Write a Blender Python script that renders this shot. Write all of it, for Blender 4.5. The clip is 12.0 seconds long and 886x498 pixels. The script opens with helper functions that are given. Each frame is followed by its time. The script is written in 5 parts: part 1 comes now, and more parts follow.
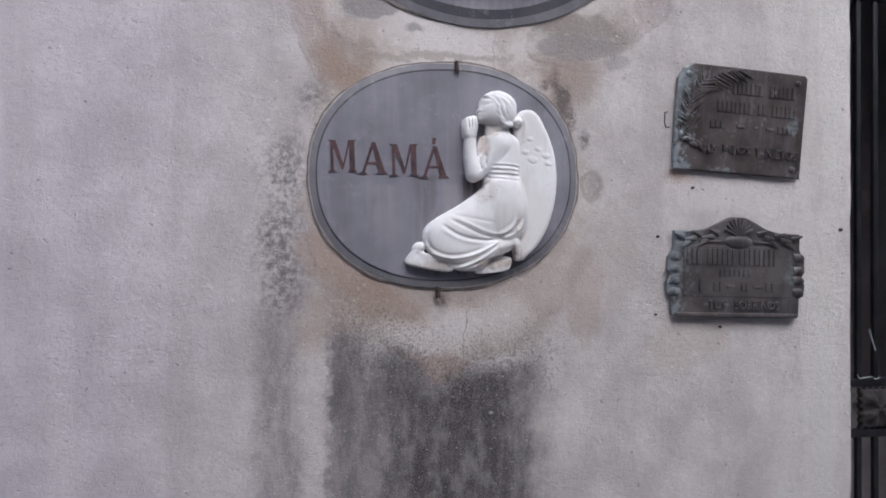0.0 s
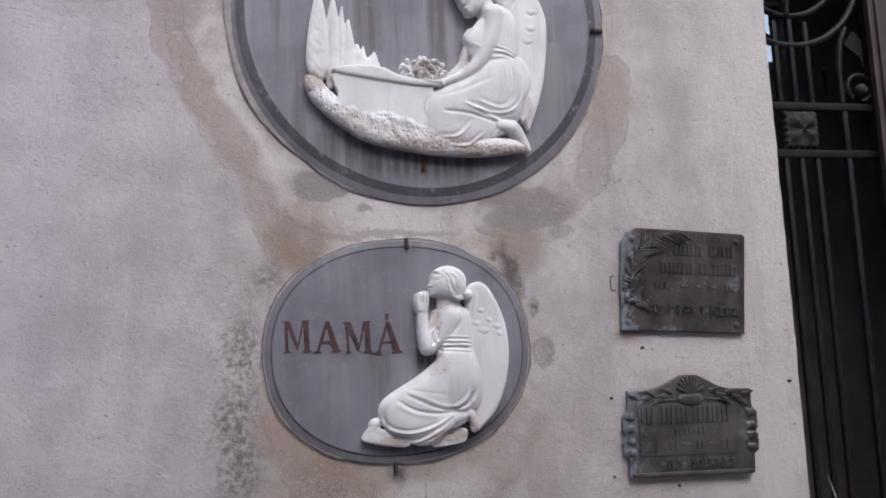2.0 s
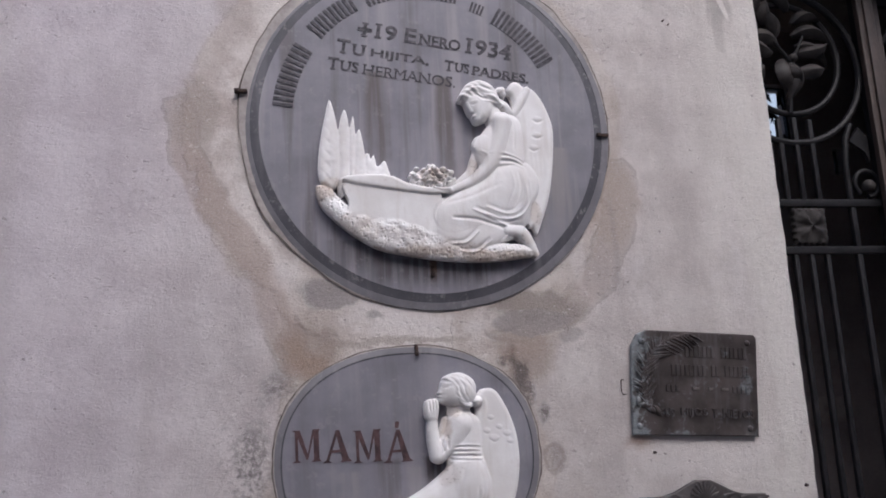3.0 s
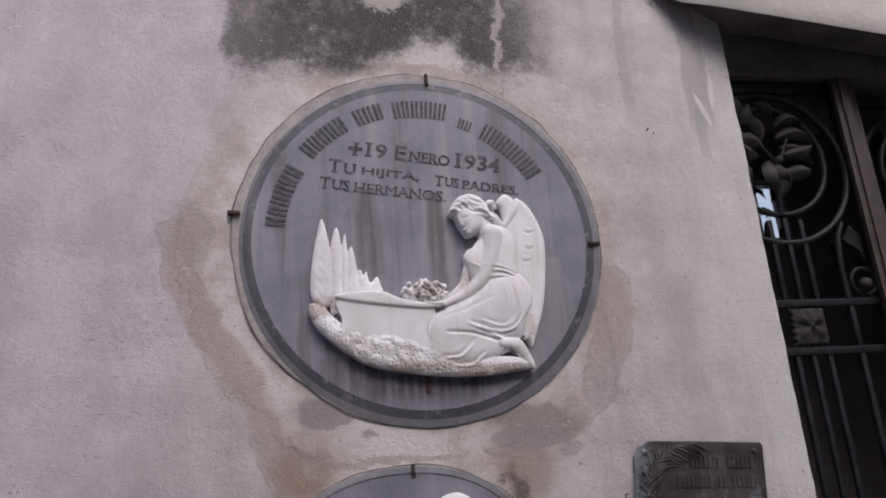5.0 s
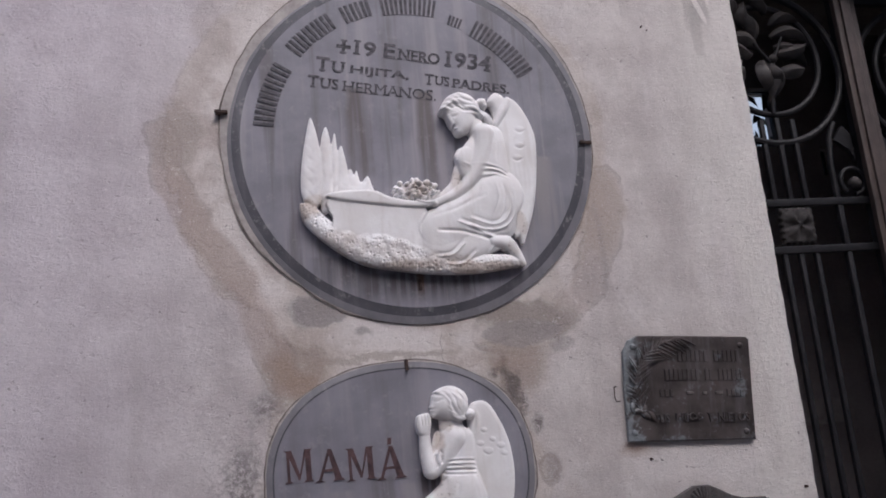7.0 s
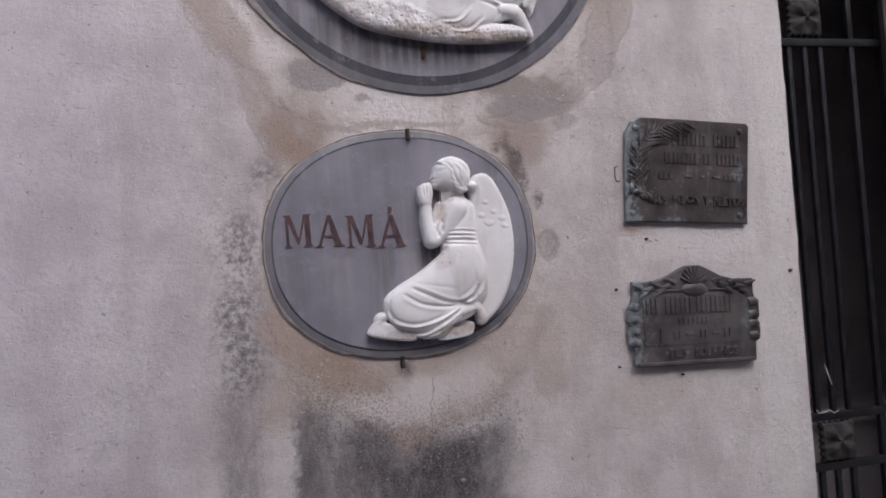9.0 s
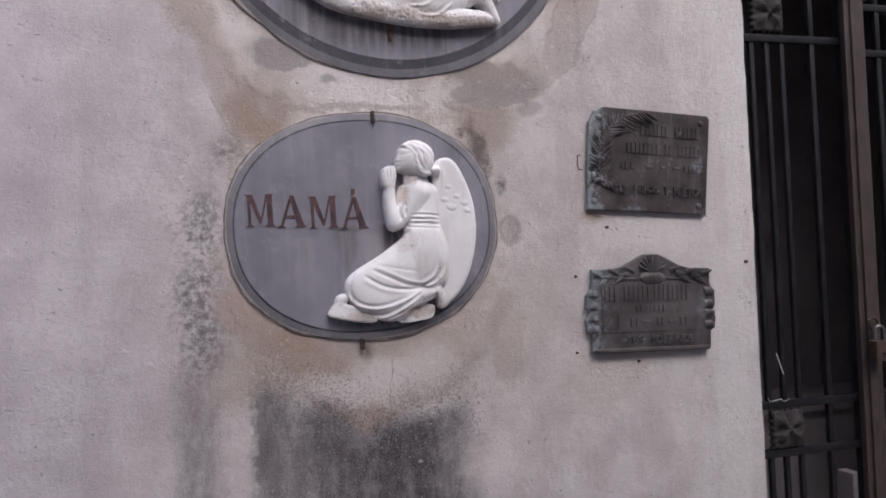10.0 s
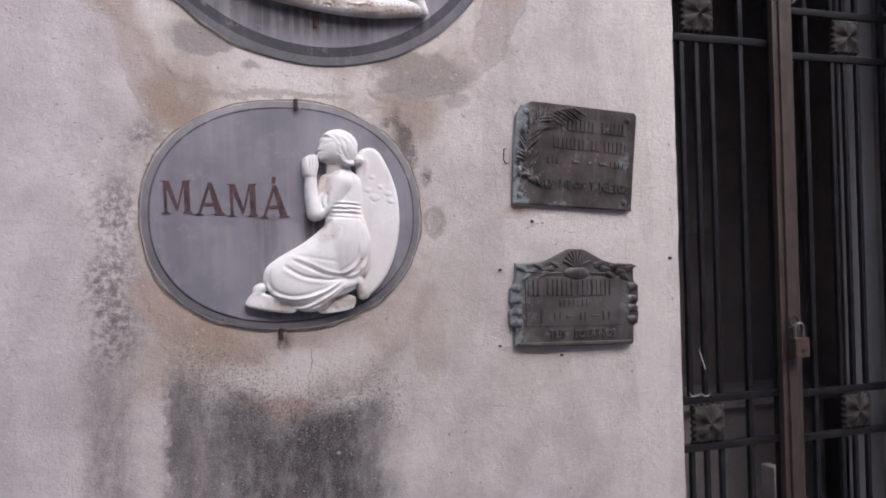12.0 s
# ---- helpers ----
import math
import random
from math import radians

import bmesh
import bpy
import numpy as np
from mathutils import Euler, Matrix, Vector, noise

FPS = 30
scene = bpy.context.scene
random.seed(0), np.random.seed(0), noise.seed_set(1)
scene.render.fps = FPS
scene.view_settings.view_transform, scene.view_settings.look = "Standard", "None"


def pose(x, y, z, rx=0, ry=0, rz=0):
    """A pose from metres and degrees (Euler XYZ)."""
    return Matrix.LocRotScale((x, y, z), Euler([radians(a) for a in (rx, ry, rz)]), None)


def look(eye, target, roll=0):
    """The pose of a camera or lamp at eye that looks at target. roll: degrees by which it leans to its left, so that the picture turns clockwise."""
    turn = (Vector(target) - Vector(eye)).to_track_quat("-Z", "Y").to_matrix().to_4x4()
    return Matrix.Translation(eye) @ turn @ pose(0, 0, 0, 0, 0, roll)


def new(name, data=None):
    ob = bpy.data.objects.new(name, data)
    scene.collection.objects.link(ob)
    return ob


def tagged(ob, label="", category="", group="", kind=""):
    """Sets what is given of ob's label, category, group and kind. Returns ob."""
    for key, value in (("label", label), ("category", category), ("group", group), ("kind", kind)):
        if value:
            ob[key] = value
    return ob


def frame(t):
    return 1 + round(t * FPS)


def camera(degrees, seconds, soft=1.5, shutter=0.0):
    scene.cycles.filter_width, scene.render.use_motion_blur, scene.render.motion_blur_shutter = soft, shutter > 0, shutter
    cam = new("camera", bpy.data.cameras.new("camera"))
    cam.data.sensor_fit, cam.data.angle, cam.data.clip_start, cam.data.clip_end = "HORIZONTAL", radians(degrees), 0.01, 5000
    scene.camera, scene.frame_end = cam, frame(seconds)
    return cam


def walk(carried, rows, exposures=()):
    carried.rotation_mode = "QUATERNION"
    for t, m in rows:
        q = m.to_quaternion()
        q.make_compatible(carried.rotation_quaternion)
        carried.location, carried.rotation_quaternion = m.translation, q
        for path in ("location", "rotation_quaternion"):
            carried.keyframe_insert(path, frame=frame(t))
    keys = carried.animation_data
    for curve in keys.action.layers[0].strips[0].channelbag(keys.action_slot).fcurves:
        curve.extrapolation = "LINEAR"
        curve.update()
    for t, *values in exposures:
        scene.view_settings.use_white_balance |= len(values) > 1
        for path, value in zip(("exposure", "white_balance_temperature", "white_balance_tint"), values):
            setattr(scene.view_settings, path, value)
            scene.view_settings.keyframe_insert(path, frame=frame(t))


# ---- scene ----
cam = camera(57.5, 12.0, soft=1.8)
PATH = [
    (0, (-0.059, -1.688, 1.404), (0.29, 0.281, 1.411), 0.0),
    (0.5, (-0.04, -1.694, 1.443), (0.303, 0.275, 1.512), -0.6),
    (1, (-0.027, -1.704, 1.472), (0.331, 0.258, 1.615), -1.4),
    (1.5, (-0.025, -1.723, 1.517), (0.355, 0.232, 1.701), -2.2),
    (2, (-0.012, -1.745, 1.557), (0.392, 0.197, 1.81), -2.4),
    (2.5, (-0.001, -1.774, 1.62), (0.4, 0.161, 1.932), -2.4),
    (3, (0.004, -1.782, 1.66), (0.367, 0.145, 2.055), -2.6),
    (3.5, (0.016, -1.795, 1.695), (0.366, 0.113, 2.181), -3.0),
    (5.5, (0.038, -1.793, 1.701), (0.402, 0.071, 2.329), -5.0),
    (6, (0.026, -1.781, 1.684), (0.412, 0.092, 2.271), -5.2),
    (6.5, (0.03, -1.787, 1.674), (0.402, 0.106, 2.202), -5.1),
    (7, (0.032, -1.776, 1.647), (0.4, 0.14, 2.087), -4.9),
    (7.5, (0.015, -1.737, 1.599), (0.369, 0.206, 1.912), -4.6),
    (9.5, (-0.092, -1.673, 1.47), (0.432, 0.257, 1.528), -3.1),
    (10, (-0.07, -1.688, 1.469), (0.481, 0.234, 1.517), -2.4),
    (10.5, (-0.033, -1.703, 1.47), (0.56, 0.207, 1.491), -1.6),
    (11, (-0.002, -1.716, 1.474), (0.65, 0.174, 1.51), -1.2),
    (11.5, (0.008, -1.717, 1.472), (0.675, 0.168, 1.511), -1.2),
    (12, (0.01, -1.704, 1.463), (0.654, 0.19, 1.491), -1.4),
]
walk(cam, [(t, look(eye, target, roll)) for t, eye, target, roll in PATH],
     [(0.0, 0.26, 5380, 9), (2.5, 0.02, 5530, 12), (5.5, -0.22, 5670, 14), (7.5, -0.11, 5570, 14), (9.5, 0.10, 5600, 14), (10.5, 0.21, 5620, 14), (12.0, 0.44, 5640, 14)])

# ---- world, sun, exposure ----
SUN_DIR = Vector((0.16, -0.74, 0.86)).normalized()      # towards the sun, behind thin cloud
world = bpy.data.worlds.new("overcast_sky")
scene.world = world
world.use_nodes = True
wt = world.node_tree
sky = wt.nodes.new("ShaderNodeTexSky")
sky.sky_type, sky.sun_disc = "NISHITA", False
sky.sun_elevation, sky.sun_rotation = math.asin(SUN_DIR.z), math.atan2(SUN_DIR.x, SUN_DIR.y)
sky.dust_density, sky.air_density = 9.0, 1.0
wt.links.new(sky.outputs["Color"], wt.nodes["Background"].inputs["Color"])
wt.nodes["Background"].inputs["Strength"].default_value = 0.13
sun = new("sun", bpy.data.lights.new("sun", "SUN"))
sun.data.energy, sun.data.angle, sun.data.color = 1.25, radians(70), (1.0, 0.95, 0.91)
sun.matrix_world = look(SUN_DIR * 20, (0, 0, 0))


# ---- node helpers ----
class Nodes:
    """A short hand for building one node material."""

    def __init__(self, name, rough=0.6, metal=0.0):
        self.mat = bpy.data.materials.new(name)
        self.mat.use_nodes = True
        self.tree = self.mat.node_tree
        self.bsdf = self.tree.nodes["Principled BSDF"]
        self.bsdf.inputs["Roughness"].default_value = rough
        self.bsdf.inputs["Metallic"].default_value = metal
        self.co = self.tree.nodes.new("ShaderNodeTexCoord").outputs["Object"]

    def put(self, socket, value):
        if isinstance(value, bpy.types.NodeSocket):
            self.tree.links.new(value, socket)
        elif value is not None:
            socket.default_value = value

    def math(self, op, a, b=None, c=None, clamp=False):
        node = self.tree.nodes.new("ShaderNodeMath")
        node.operation, node.use_clamp = op, clamp
        for socket, value in zip(node.inputs, (a, b, c)):
            self.put(socket, value)
        return node.outputs[0]

    def add(self, a, b):
        return self.math("ADD", a, b)

    def mul(self, a, b):
        return self.math("MULTIPLY", a, b)

    def noise(self, scale, detail=4.0, rough=0.55, vec=None):
        node = self.tree.nodes.new("ShaderNodeTexNoise")
        self.put(node.inputs["Vector"], vec or self.co)
        node.inputs["Scale"].default_value = scale
        node.inputs["Detail"].default_value = detail
        node.inputs["Roughness"].default_value = rough
        return node.outputs["Fac"]

    def stretched(self, sx, sy, sz):
        node = self.tree.nodes.new("ShaderNodeMapping")
        self.put(node.inputs["Vector"], self.co)
        node.inputs["Scale"].default_value = (sx, sy, sz)
        return node.outputs["Vector"]

    def step(self, v, a, b, lo=0.0, hi=1.0):
        node = self.tree.nodes.new("ShaderNodeMapRange")
        node.interpolation_type = "SMOOTHSTEP"
        for socket, value in zip(node.inputs, (v, a, b, lo, hi)):
            self.put(socket, value)
        return node.outputs[0]

    def mix(self, fac, a, b):
        node = self.tree.nodes.new("ShaderNodeMix")
        node.data_type = "RGBA"
        self.put(node.inputs[0], fac)
        for socket, value in ((node.inputs[6], a), (node.inputs[7], b)):
            self.put(socket, (*value, 1.0) if isinstance(value, tuple) else value)
        return node.outputs[2]

    def xyz(self):
        node = self.tree.nodes.new("ShaderNodeSeparateXYZ")
        self.put(node.inputs[0], self.co)
        return node.outputs

    def random(self):
        return self.tree.nodes.new("ShaderNodeObjectInfo").outputs["Random"]

    def done(self, colour, bump=None, strength=0.3, distance=0.002, rough=None):
        self.put(self.bsdf.inputs["Base Color"], (*colour, 1.0) if isinstance(colour, tuple) else colour)
        if rough is not None:
            self.put(self.bsdf.inputs["Roughness"], rough)
        if bump is not None:
            node = self.tree.nodes.new("ShaderNodeBump")
            node.inputs["Strength"].default_value = strength
            node.inputs["Distance"].default_value = distance
            self.put(node.inputs["Height"], bump)
            self.put(self.bsdf.inputs["Normal"], node.outputs[0])
        return self.mat


# ---- materials ----
def plain(name, a, b, scale=12.0, rough=0.7, metal=0.0, bump_scale=80.0, strength=0.25, distance=0.001):
    g = Nodes(name, rough, metal)
    big, fine = g.noise(scale), g.noise(bump_scale, 5.0)
    fac = g.step(g.add(g.mul(big, 0.7), g.mul(fine, 0.3)), 0.3, 0.7)
    return g.done(g.mix(fac, a, b), fine, strength, distance)


def plaster_material():
    """Old painted plaster: lavender to the west, warming to beige eastwards, beige repairs round the two memorials,
    soot, running stains and cracks.
    """
    g = Nodes("weathered_plaster", 0.85)
    x, _, z = g.xyz()
    warp_a, warp_b = g.noise(3.2, 5.0), g.noise(21.0, 4.0)
    fine, grain, mottle = g.noise(70.0, 6.0, 0.65), g.noise(330.0, 3.0), g.noise(7.0, 8.0, 0.62)
    warp_c = g.noise(4.1, 5.0, 0.6, g.stretched(1.0, 1.0, 1.3))
    wx = g.add(x, g.add(g.mul(g.add(warp_a, -0.5), 0.16), g.mul(g.add(warp_b, -0.5), 0.05)))
    wz = g.add(z, g.add(g.mul(g.add(warp_c, -0.5), 0.16), g.mul(g.add(warp_b, -0.5), 0.05)))
    streak = g.noise(1.0, 5.0, 0.6, g.stretched(26.0, 26.0, 1.6))
    streak_wide = g.noise(1.0, 4.0, 0.55, g.stretched(9.0, 9.0, 0.7))

    def box(x0, x1, z0, z1, soft_x=0.03, soft_z=0.04, px=wx, pz=wz):
        m = g.mul(g.step(px, x0 - soft_x, x0 + soft_x), g.step(px, x1 - soft_x, x1 + soft_x, 1.0, 0.0))
        return g.mul(m, g.mul(g.step(pz, z0 - soft_z, z0 + soft_z), g.step(pz, z1 - soft_z, z1 + soft_z, 1.0, 0.0)))

    def oval(cx, cz, rx, rz, px=wx, pz=wz):
        """Distance in metres, roughly, outside an ellipse."""
        a = g.math("POWER", g.math("DIVIDE", g.add(px, -cx), rx), 2.0)
        b = g.math("POWER", g.math("DIVIDE", g.add(pz, -cz), rz), 2.0)
        return g.mul(g.add(g.math("SQRT", g.add(a, b)), -1.0), (rx + rz) / 2)

    def spot(cx, cz, rx, rz, soft=0.02, px=wx, pz=wz):
        return g.step(oval(cx, cz, rx, rz, px, pz), -soft, soft, 1.0, 0.0)

    # ground colour from lavender in the west to beige, and its mottling
    blotch = g.noise(2.3, 7.0, 0.6)
    paint = g.mix(g.step(mottle, 0.34, 0.68), (0.445, 0.400, 0.428), (0.575, 0.528, 0.555))
    paint = g.mix(g.mul(g.step(blotch, 0.48, 0.66), 0.5), paint, (0.60, 0.55, 0.57))
    beige = g.mix(g.step(mottle, 0.32, 0.7), (0.43, 0.388, 0.355), (0.635, 0.592, 0.548))
    warm = g.step(g.add(wx, g.mul(g.add(wz, -1.6), -0.10)), -0.60, 0.20)
    col = g.mix(g.mul(warm, 0.8), paint, beige)
    col = g.mix(g.mul(g.step(blotch, 0.30, 0.47, 1.0, 0.0), 0.35), col, (0.36, 0.33, 0.33))
    col = g.mix(g.mul(g.step(streak_wide, 0.50, 0.70), 0.32), col, (0.36, 0.325, 0.315))
    col = g.mix(g.mul(g.mul(g.step(streak_wide, 0.30, 0.44, 1.0, 0.0), 0.45), g.step(z, 1.0, 1.5, 1.0, 0.3)), col, (0.62, 0.58, 0.57))

    pale = g.mul(box(1.02, 1.30, 0.0, 3.0, 0.09, 0.2), g.step(streak_wide, 0.32, 0.56))
    col = g.mix(g.mul(pale, 0.65), col, (0.66, 0.63, 0.585))
    rubbed = g.step(g.noise(5.2, 8.0, 0.7, g.stretched(1.0, 1.0, 0.55)), 0.55, 0.64)
    col = g.mix(g.mul(rubbed, 0.30), col, (0.66, 0.62, 0.61))

    # polylines of water marks, followed closely
    lx = g.add(x, g.add(g.mul(g.add(g.noise(6.0, 4.0, 0.6), -0.5), 0.055), g.mul(g.add(warp_b, -0.5), 0.030)))
    lz = g.add(z, g.add(g.mul(g.add(g.noise(5.3, 4.0, 0.6, g.stretched(1.2, 1.0, 0.9)), -0.5), 0.055), g.mul(g.add(warp_b, -0.5), -0.030)))

    def trail(*points):
        """Distance in metres from a line of points."""
        best = None
        for (ax, az), (bx, bz) in zip(points, points[1:]):
            ex, ez = bx - ax, bz - az
            n = ex * ex + ez * ez
            dx, dz = g.add(lx, -ax), g.add(lz, -az)
            t = g.math("ADD", g.mul(dx, ex / n), g.mul(dz, ez / n), clamp=True)
            px, pz = g.add(dx, g.mul(t, -ex)), g.add(dz, g.mul(t, -ez))
            d = g.math("SQRT", g.add(g.mul(px, px), g.mul(pz, pz)))
            best = d if best is None else g.math("MINIMUM", best, d)
        return best

    # repairs round the memorials, with a tan tide line along their border
    cx_warp = g.add(wx, g.mul(g.add(fine, -0.5), 0.02))
    edge = g.math("MINIMUM", oval(0.285, 2.30, 0.515, 0.51, cx_warp), oval(0.25, 1.53, 0.305, 0.375, cx_warp))
    repair = g.step(edge, -0.012, 0.008, 1.0, 0.0)
    col = g.mix(g.mul(repair, 0.75), col, g.mix(g.step(mottle, 0.38, 0.60), (0.42, 0.355, 0.305), (0.64, 0.59, 0.545)))
    tide = g.mul(g.step(g.math("ABSOLUTE", g.add(edge, 0.028)), 0.002, 0.060, 1.0, 0.0), g.step(g.add(g.mul(warp_a, 0.6), g.mul(mottle, 0.4)), 0.36, 0.54))
    tide = g.mul(tide, g.step(oval(0.28, 1.885, 0.22, 0.11, x, z), -0.03, 0.05, 0.15, 1.0))
    col = g.mix(g.mul(tide, 0.20), col, (0.285, 0.222, 0.175))
    crisp = g.mul(g.mul(g.step(edge, -0.055, -0.006), g.step(edge, -0.001, 0.004, 1.0, 0.0)), g.step(warp_c, 0.40, 0.55))
    col = g.mix(g.mul(crisp, 0.14), col, (0.235, 0.180, 0.140))
    inner = g.mul(g.step(g.math("ABSOLUTE", g.add(edge, 0.085)), 0.006, 0.030, 1.0, 0.0), g.step(mottle, 0.44, 0.58))
    col = g.mix(g.mul(inner, 0.6), col, (0.66, 0.615, 0.575))
    thin = g.step(g.math("ABSOLUTE", edge), 0.001, 0.006, 1.0, 0.0)
    col = g.mix(g.mul(thin, 0.15), col, (0.30, 0.24, 0.20))
    west = trail((-0.245, 2.35), (-0.235, 2.25), (-0.16, 2.11), (-0.08, 2.00), (-0.035, 1.88), (0.005, 1.79), (0.045, 1.765))
    east = trail((0.47, 1.860), (0.59, 1.838), (0.704, 1.954), (0.767, 2.06), (0.79, 2.20))
    foot = trail((-0.02, 1.405), (0.06, 1.338), (0.126, 1.275), (0.194, 1.215), (0.245, 1.165))
    for d, half, amount, tone in ((west, 0.040, 0.60, (0.325, 0.248, 0.203)), (east, 0.046, 0.50, (0.330, 0.266, 0.226)), (foot, 0.054, 0.82, (0.335, 0.245, 0.190))):
        wide = g.step(d, 0.62 * half, half, 1.0, 0.0)
        col = g.mix(g.mul(g.mul(wide, g.step(mottle, 0.30, 0.56, 0.45, 1.0)), amount), col, tone)
        lip = g.mul(g.step(d, 0.70 * half, 0.92 * half), g.step(d, 0.95 * half, 1.02 * half, 1.0, 0.0))
        col = g.mix(g.mul(g.mul(lip, g.step(warp_a, 0.44, 0.56)), 0.40), col, (0.20, 0.16, 0.135))
    rim_v = trail((0.25, 1.165), (0.315, 1.205), (0.403, 1.213), (0.47, 1.255), (0.512, 1.317), (0.553, 1.40))
    col = g.mix(g.mul(g.step(rim_v, 0.004, 0.030, 1.0, 0.0), 0.38), col, (0.31, 0.255, 0.215))
    tan_v = g.mul(box(-0.08, 0.46, 1.20, 1.35, 0.05, 0.045), g.step(mottle, 0.33, 0.56))
    col = g.mix(g.mul(tan_v, 0.7), col, (0.315, 0.245, 0.19))
    for cx, cz, rx, rz, amount, tone in (
            (0.09, 1.935, 0.080, 0.030, 0.85, (0.25, 0.225, 0.215)), (0.555, 1.885, 0.115, 0.045, 0.9, (0.28, 0.24, 0.21)),
            (0.03, 1.80, 0.06, 0.06, 0.75, (0.29, 0.225, 0.175)), (0.53, 1.78, 0.06, 0.06, 0.7, (0.30, 0.235, 0.185)),
            (0.51, 1.735, 0.016, 0.045, 0.85, (0.09, 0.07, 0.06)), (0.565, 1.553, 0.020, 0.032, 0.75, (0.29, 0.25, 0.23)),
            (-0.20, 2.33, 0.055, 0.075, 0.6, (0.33, 0.285, 0.25)), (0.78, 1.572, 0.03, 0.018, 0.75, (0.30, 0.20, 0.14)),
            (0.80, 1.20, 0.10, 0.07, 0.35, (0.40, 0.33, 0.27)), (0.775, 2.14, 0.05, 0.12, 0.55, (0.38, 0.315, 0.26)),
            (0.225, 1.295, 0.016, 0.030, 0.9, (0.10, 0.07, 0.065)), (0.227, 1.815, 0.16, 0.010, 0.6, (0.30, 0.245, 0.205)),
            (0.42, 2.78, 0.30, 0.02, 0.4, (0.34, 0.28, 0.235)), (-0.12, 2.62, 0.05, 0.10, 0.4, (0.36, 0.31, 0.28)),
            (0.62, 1.40, 0.05, 0.12, 0.4, (0.40, 0.34, 0.30)), (0.55, 1.30, 0.04, 0.10, 0.55, (0.36, 0.29, 0.235))):
        col = g.mix(g.mul(spot(cx, cz, rx, rz), amount), col, tone)
    for cx, cz, rx, rz, amount in ((0.22, 1.872, 0.13, 0.024, 0.8), (0.25, 1.235, 0.075, 0.045, 0.75), (0.37, 1.26, 0.07, 0.045, 0.65), (0.12, 1.905, 0.05, 0.018, 0.7),
                                   (0.93, 1.535, 0.17, 0.05, 0.7), (0.0, 2.68, 0.10, 0.05, 0.5), (0.40, 2.82, 0.13, 0.03, 0.6), (0.15, 1.225, 0.05, 0.025, 0.7), (0.44, 1.86, 0.05, 0.02, 0.6)):
        col = g.mix(g.mul(spot(cx, cz, rx, rz, 0.03), amount), col, (0.65, 0.605, 0.58))

    # soot under the oval, with a ragged, crusty upper edge
    sx = g.add(x, g.add(g.mul(g.add(g.noise(9.0, 6.0, 0.65), -0.5), 0.10), g.mul(g.add(fine, -0.5), 0.04)))
    sz = g.add(z, g.add(g.mul(g.add(g.noise(10.0, 7.0, 0.7, g.stretched(1.0, 1.0, 0.6)), -0.5), 0.15), g.add(g.mul(g.add(fine, -0.5), 0.10), g.mul(g.add(grain, -0.5), 0.05))))
    notch = g.add(sz, g.add(g.mul(g.math("MAXIMUM", g.add(g.mul(x, -1.0), 0.25), 0.0), -0.42), g.mul(g.math("MAXIMUM", g.add(x, -0.25), 0.0), -0.16)))
    cloud = g.noise(13.0, 8.0, 0.72, g.stretched(1.5, 1.0, 0.6))
    patchy = g.noise(30.0, 6.0, 0.7)
    crust = g.step(g.add(g.mul(fine, 0.6), g.mul(grain, 0.4)), 0.40, 0.56)

    def veil(x0, soft0, x1, soft1, z1, soft_z, pz):
        m = g.mul(g.step(sx, x0 - soft0, x0 + soft0), g.step(sx, x1 - soft1, x1 + soft1, 1.0, 0.0))
        return g.mul(m, g.step(pz, z1 - soft_z, z1 + soft_z, 1.0, 0.0))

    low = g.mul(veil(0.0, 0.014, 0.452, 0.045, 1.138, 0.030, notch), g.add(0.62, g.mul(g.step(cloud, 0.36, 0.60), 0.38)))
    col = g.mix(g.mul(low, 0.90), col, g.mix(g.step(g.add(g.mul(streak, 0.6), g.mul(patchy, 0.4)), 0.40, 0.60), (0.105, 0.092, 0.094), (0.045, 0.038, 0.040)))
    core = g.mul(veil(0.15, 0.06, 0.40, 0.05, 1.125, 0.030, notch), g.add(0.40, g.mul(g.step(g.add(g.mul(cloud, 0.7), g.mul(patchy, 0.3)), 0.40, 0.60), 0.60)))
    col = g.mix(g.mul(core, 0.97), col, (0.016, 0.012, 0.013))
    scab = g.mul(g.mul(veil(0.02, 0.05, 0.46, 0.05, 1.225, 0.03, notch), g.step(notch, 0.98, 1.12)), g.step(g.noise(190.0, 5.0, 0.75), 0.50, 0.60))
    col = g.mix(g.mul(scab, 0.60), col, (0.030, 0.024, 0.024))
    bare = g.mul(g.mul(low, g.step(g.noise(150.0, 5.0, 0.7), 0.56, 0.64)), g.step(notch, 0.98, 1.12))
    col = g.mix(g.mul(bare, 0.65), col, (0.42, 0.38, 0.37))
    low_tint = g.mul(g.mul(low, g.step(g.noise(17.0, 6.0, 0.7), 0.54, 0.66)), 0.35)
    col = g.mix(low_tint, col, (0.22, 0.185, 0.175))
    rim = g.mul(g.mul(veil(0.03, 0.05, 0.50, 0.05, 1.215, 0.025, g.add(notch, 0.02)), g.step(notch, 1.02, 1.10)), g.step(g.add(g.mul(fine, 0.55), g.mul(grain, 0.45)), 0.52, 0.58))
    col = g.mix(g.mul(rim, 0.85), col, (0.055, 0.048, 0.048))
    left = g.mul(veil(-0.150, 0.03, -0.060, 0.022, 1.28, 0.10, sz), g.add(0.45, g.mul(g.step(cloud, 0.38, 0.60), 0.55)))
    col = g.mix(g.mul(left, 0.78), col, (0.165, 0.143, 0.143))
    high = g.mul(g.mul(veil(-0.150, 0.035, -0.045, 0.03, 1.66, 0.09, sz), g.step(sz, 1.22, 1.38)), g.step(g.add(g.mul(cloud, 0.45), g.mul(g.noise(70.0, 6.0, 0.75), 0.55)), 0.48, 0.60))
    col = g.mix(g.mul(high, 0.72), col, (0.16, 0.138, 0.132))
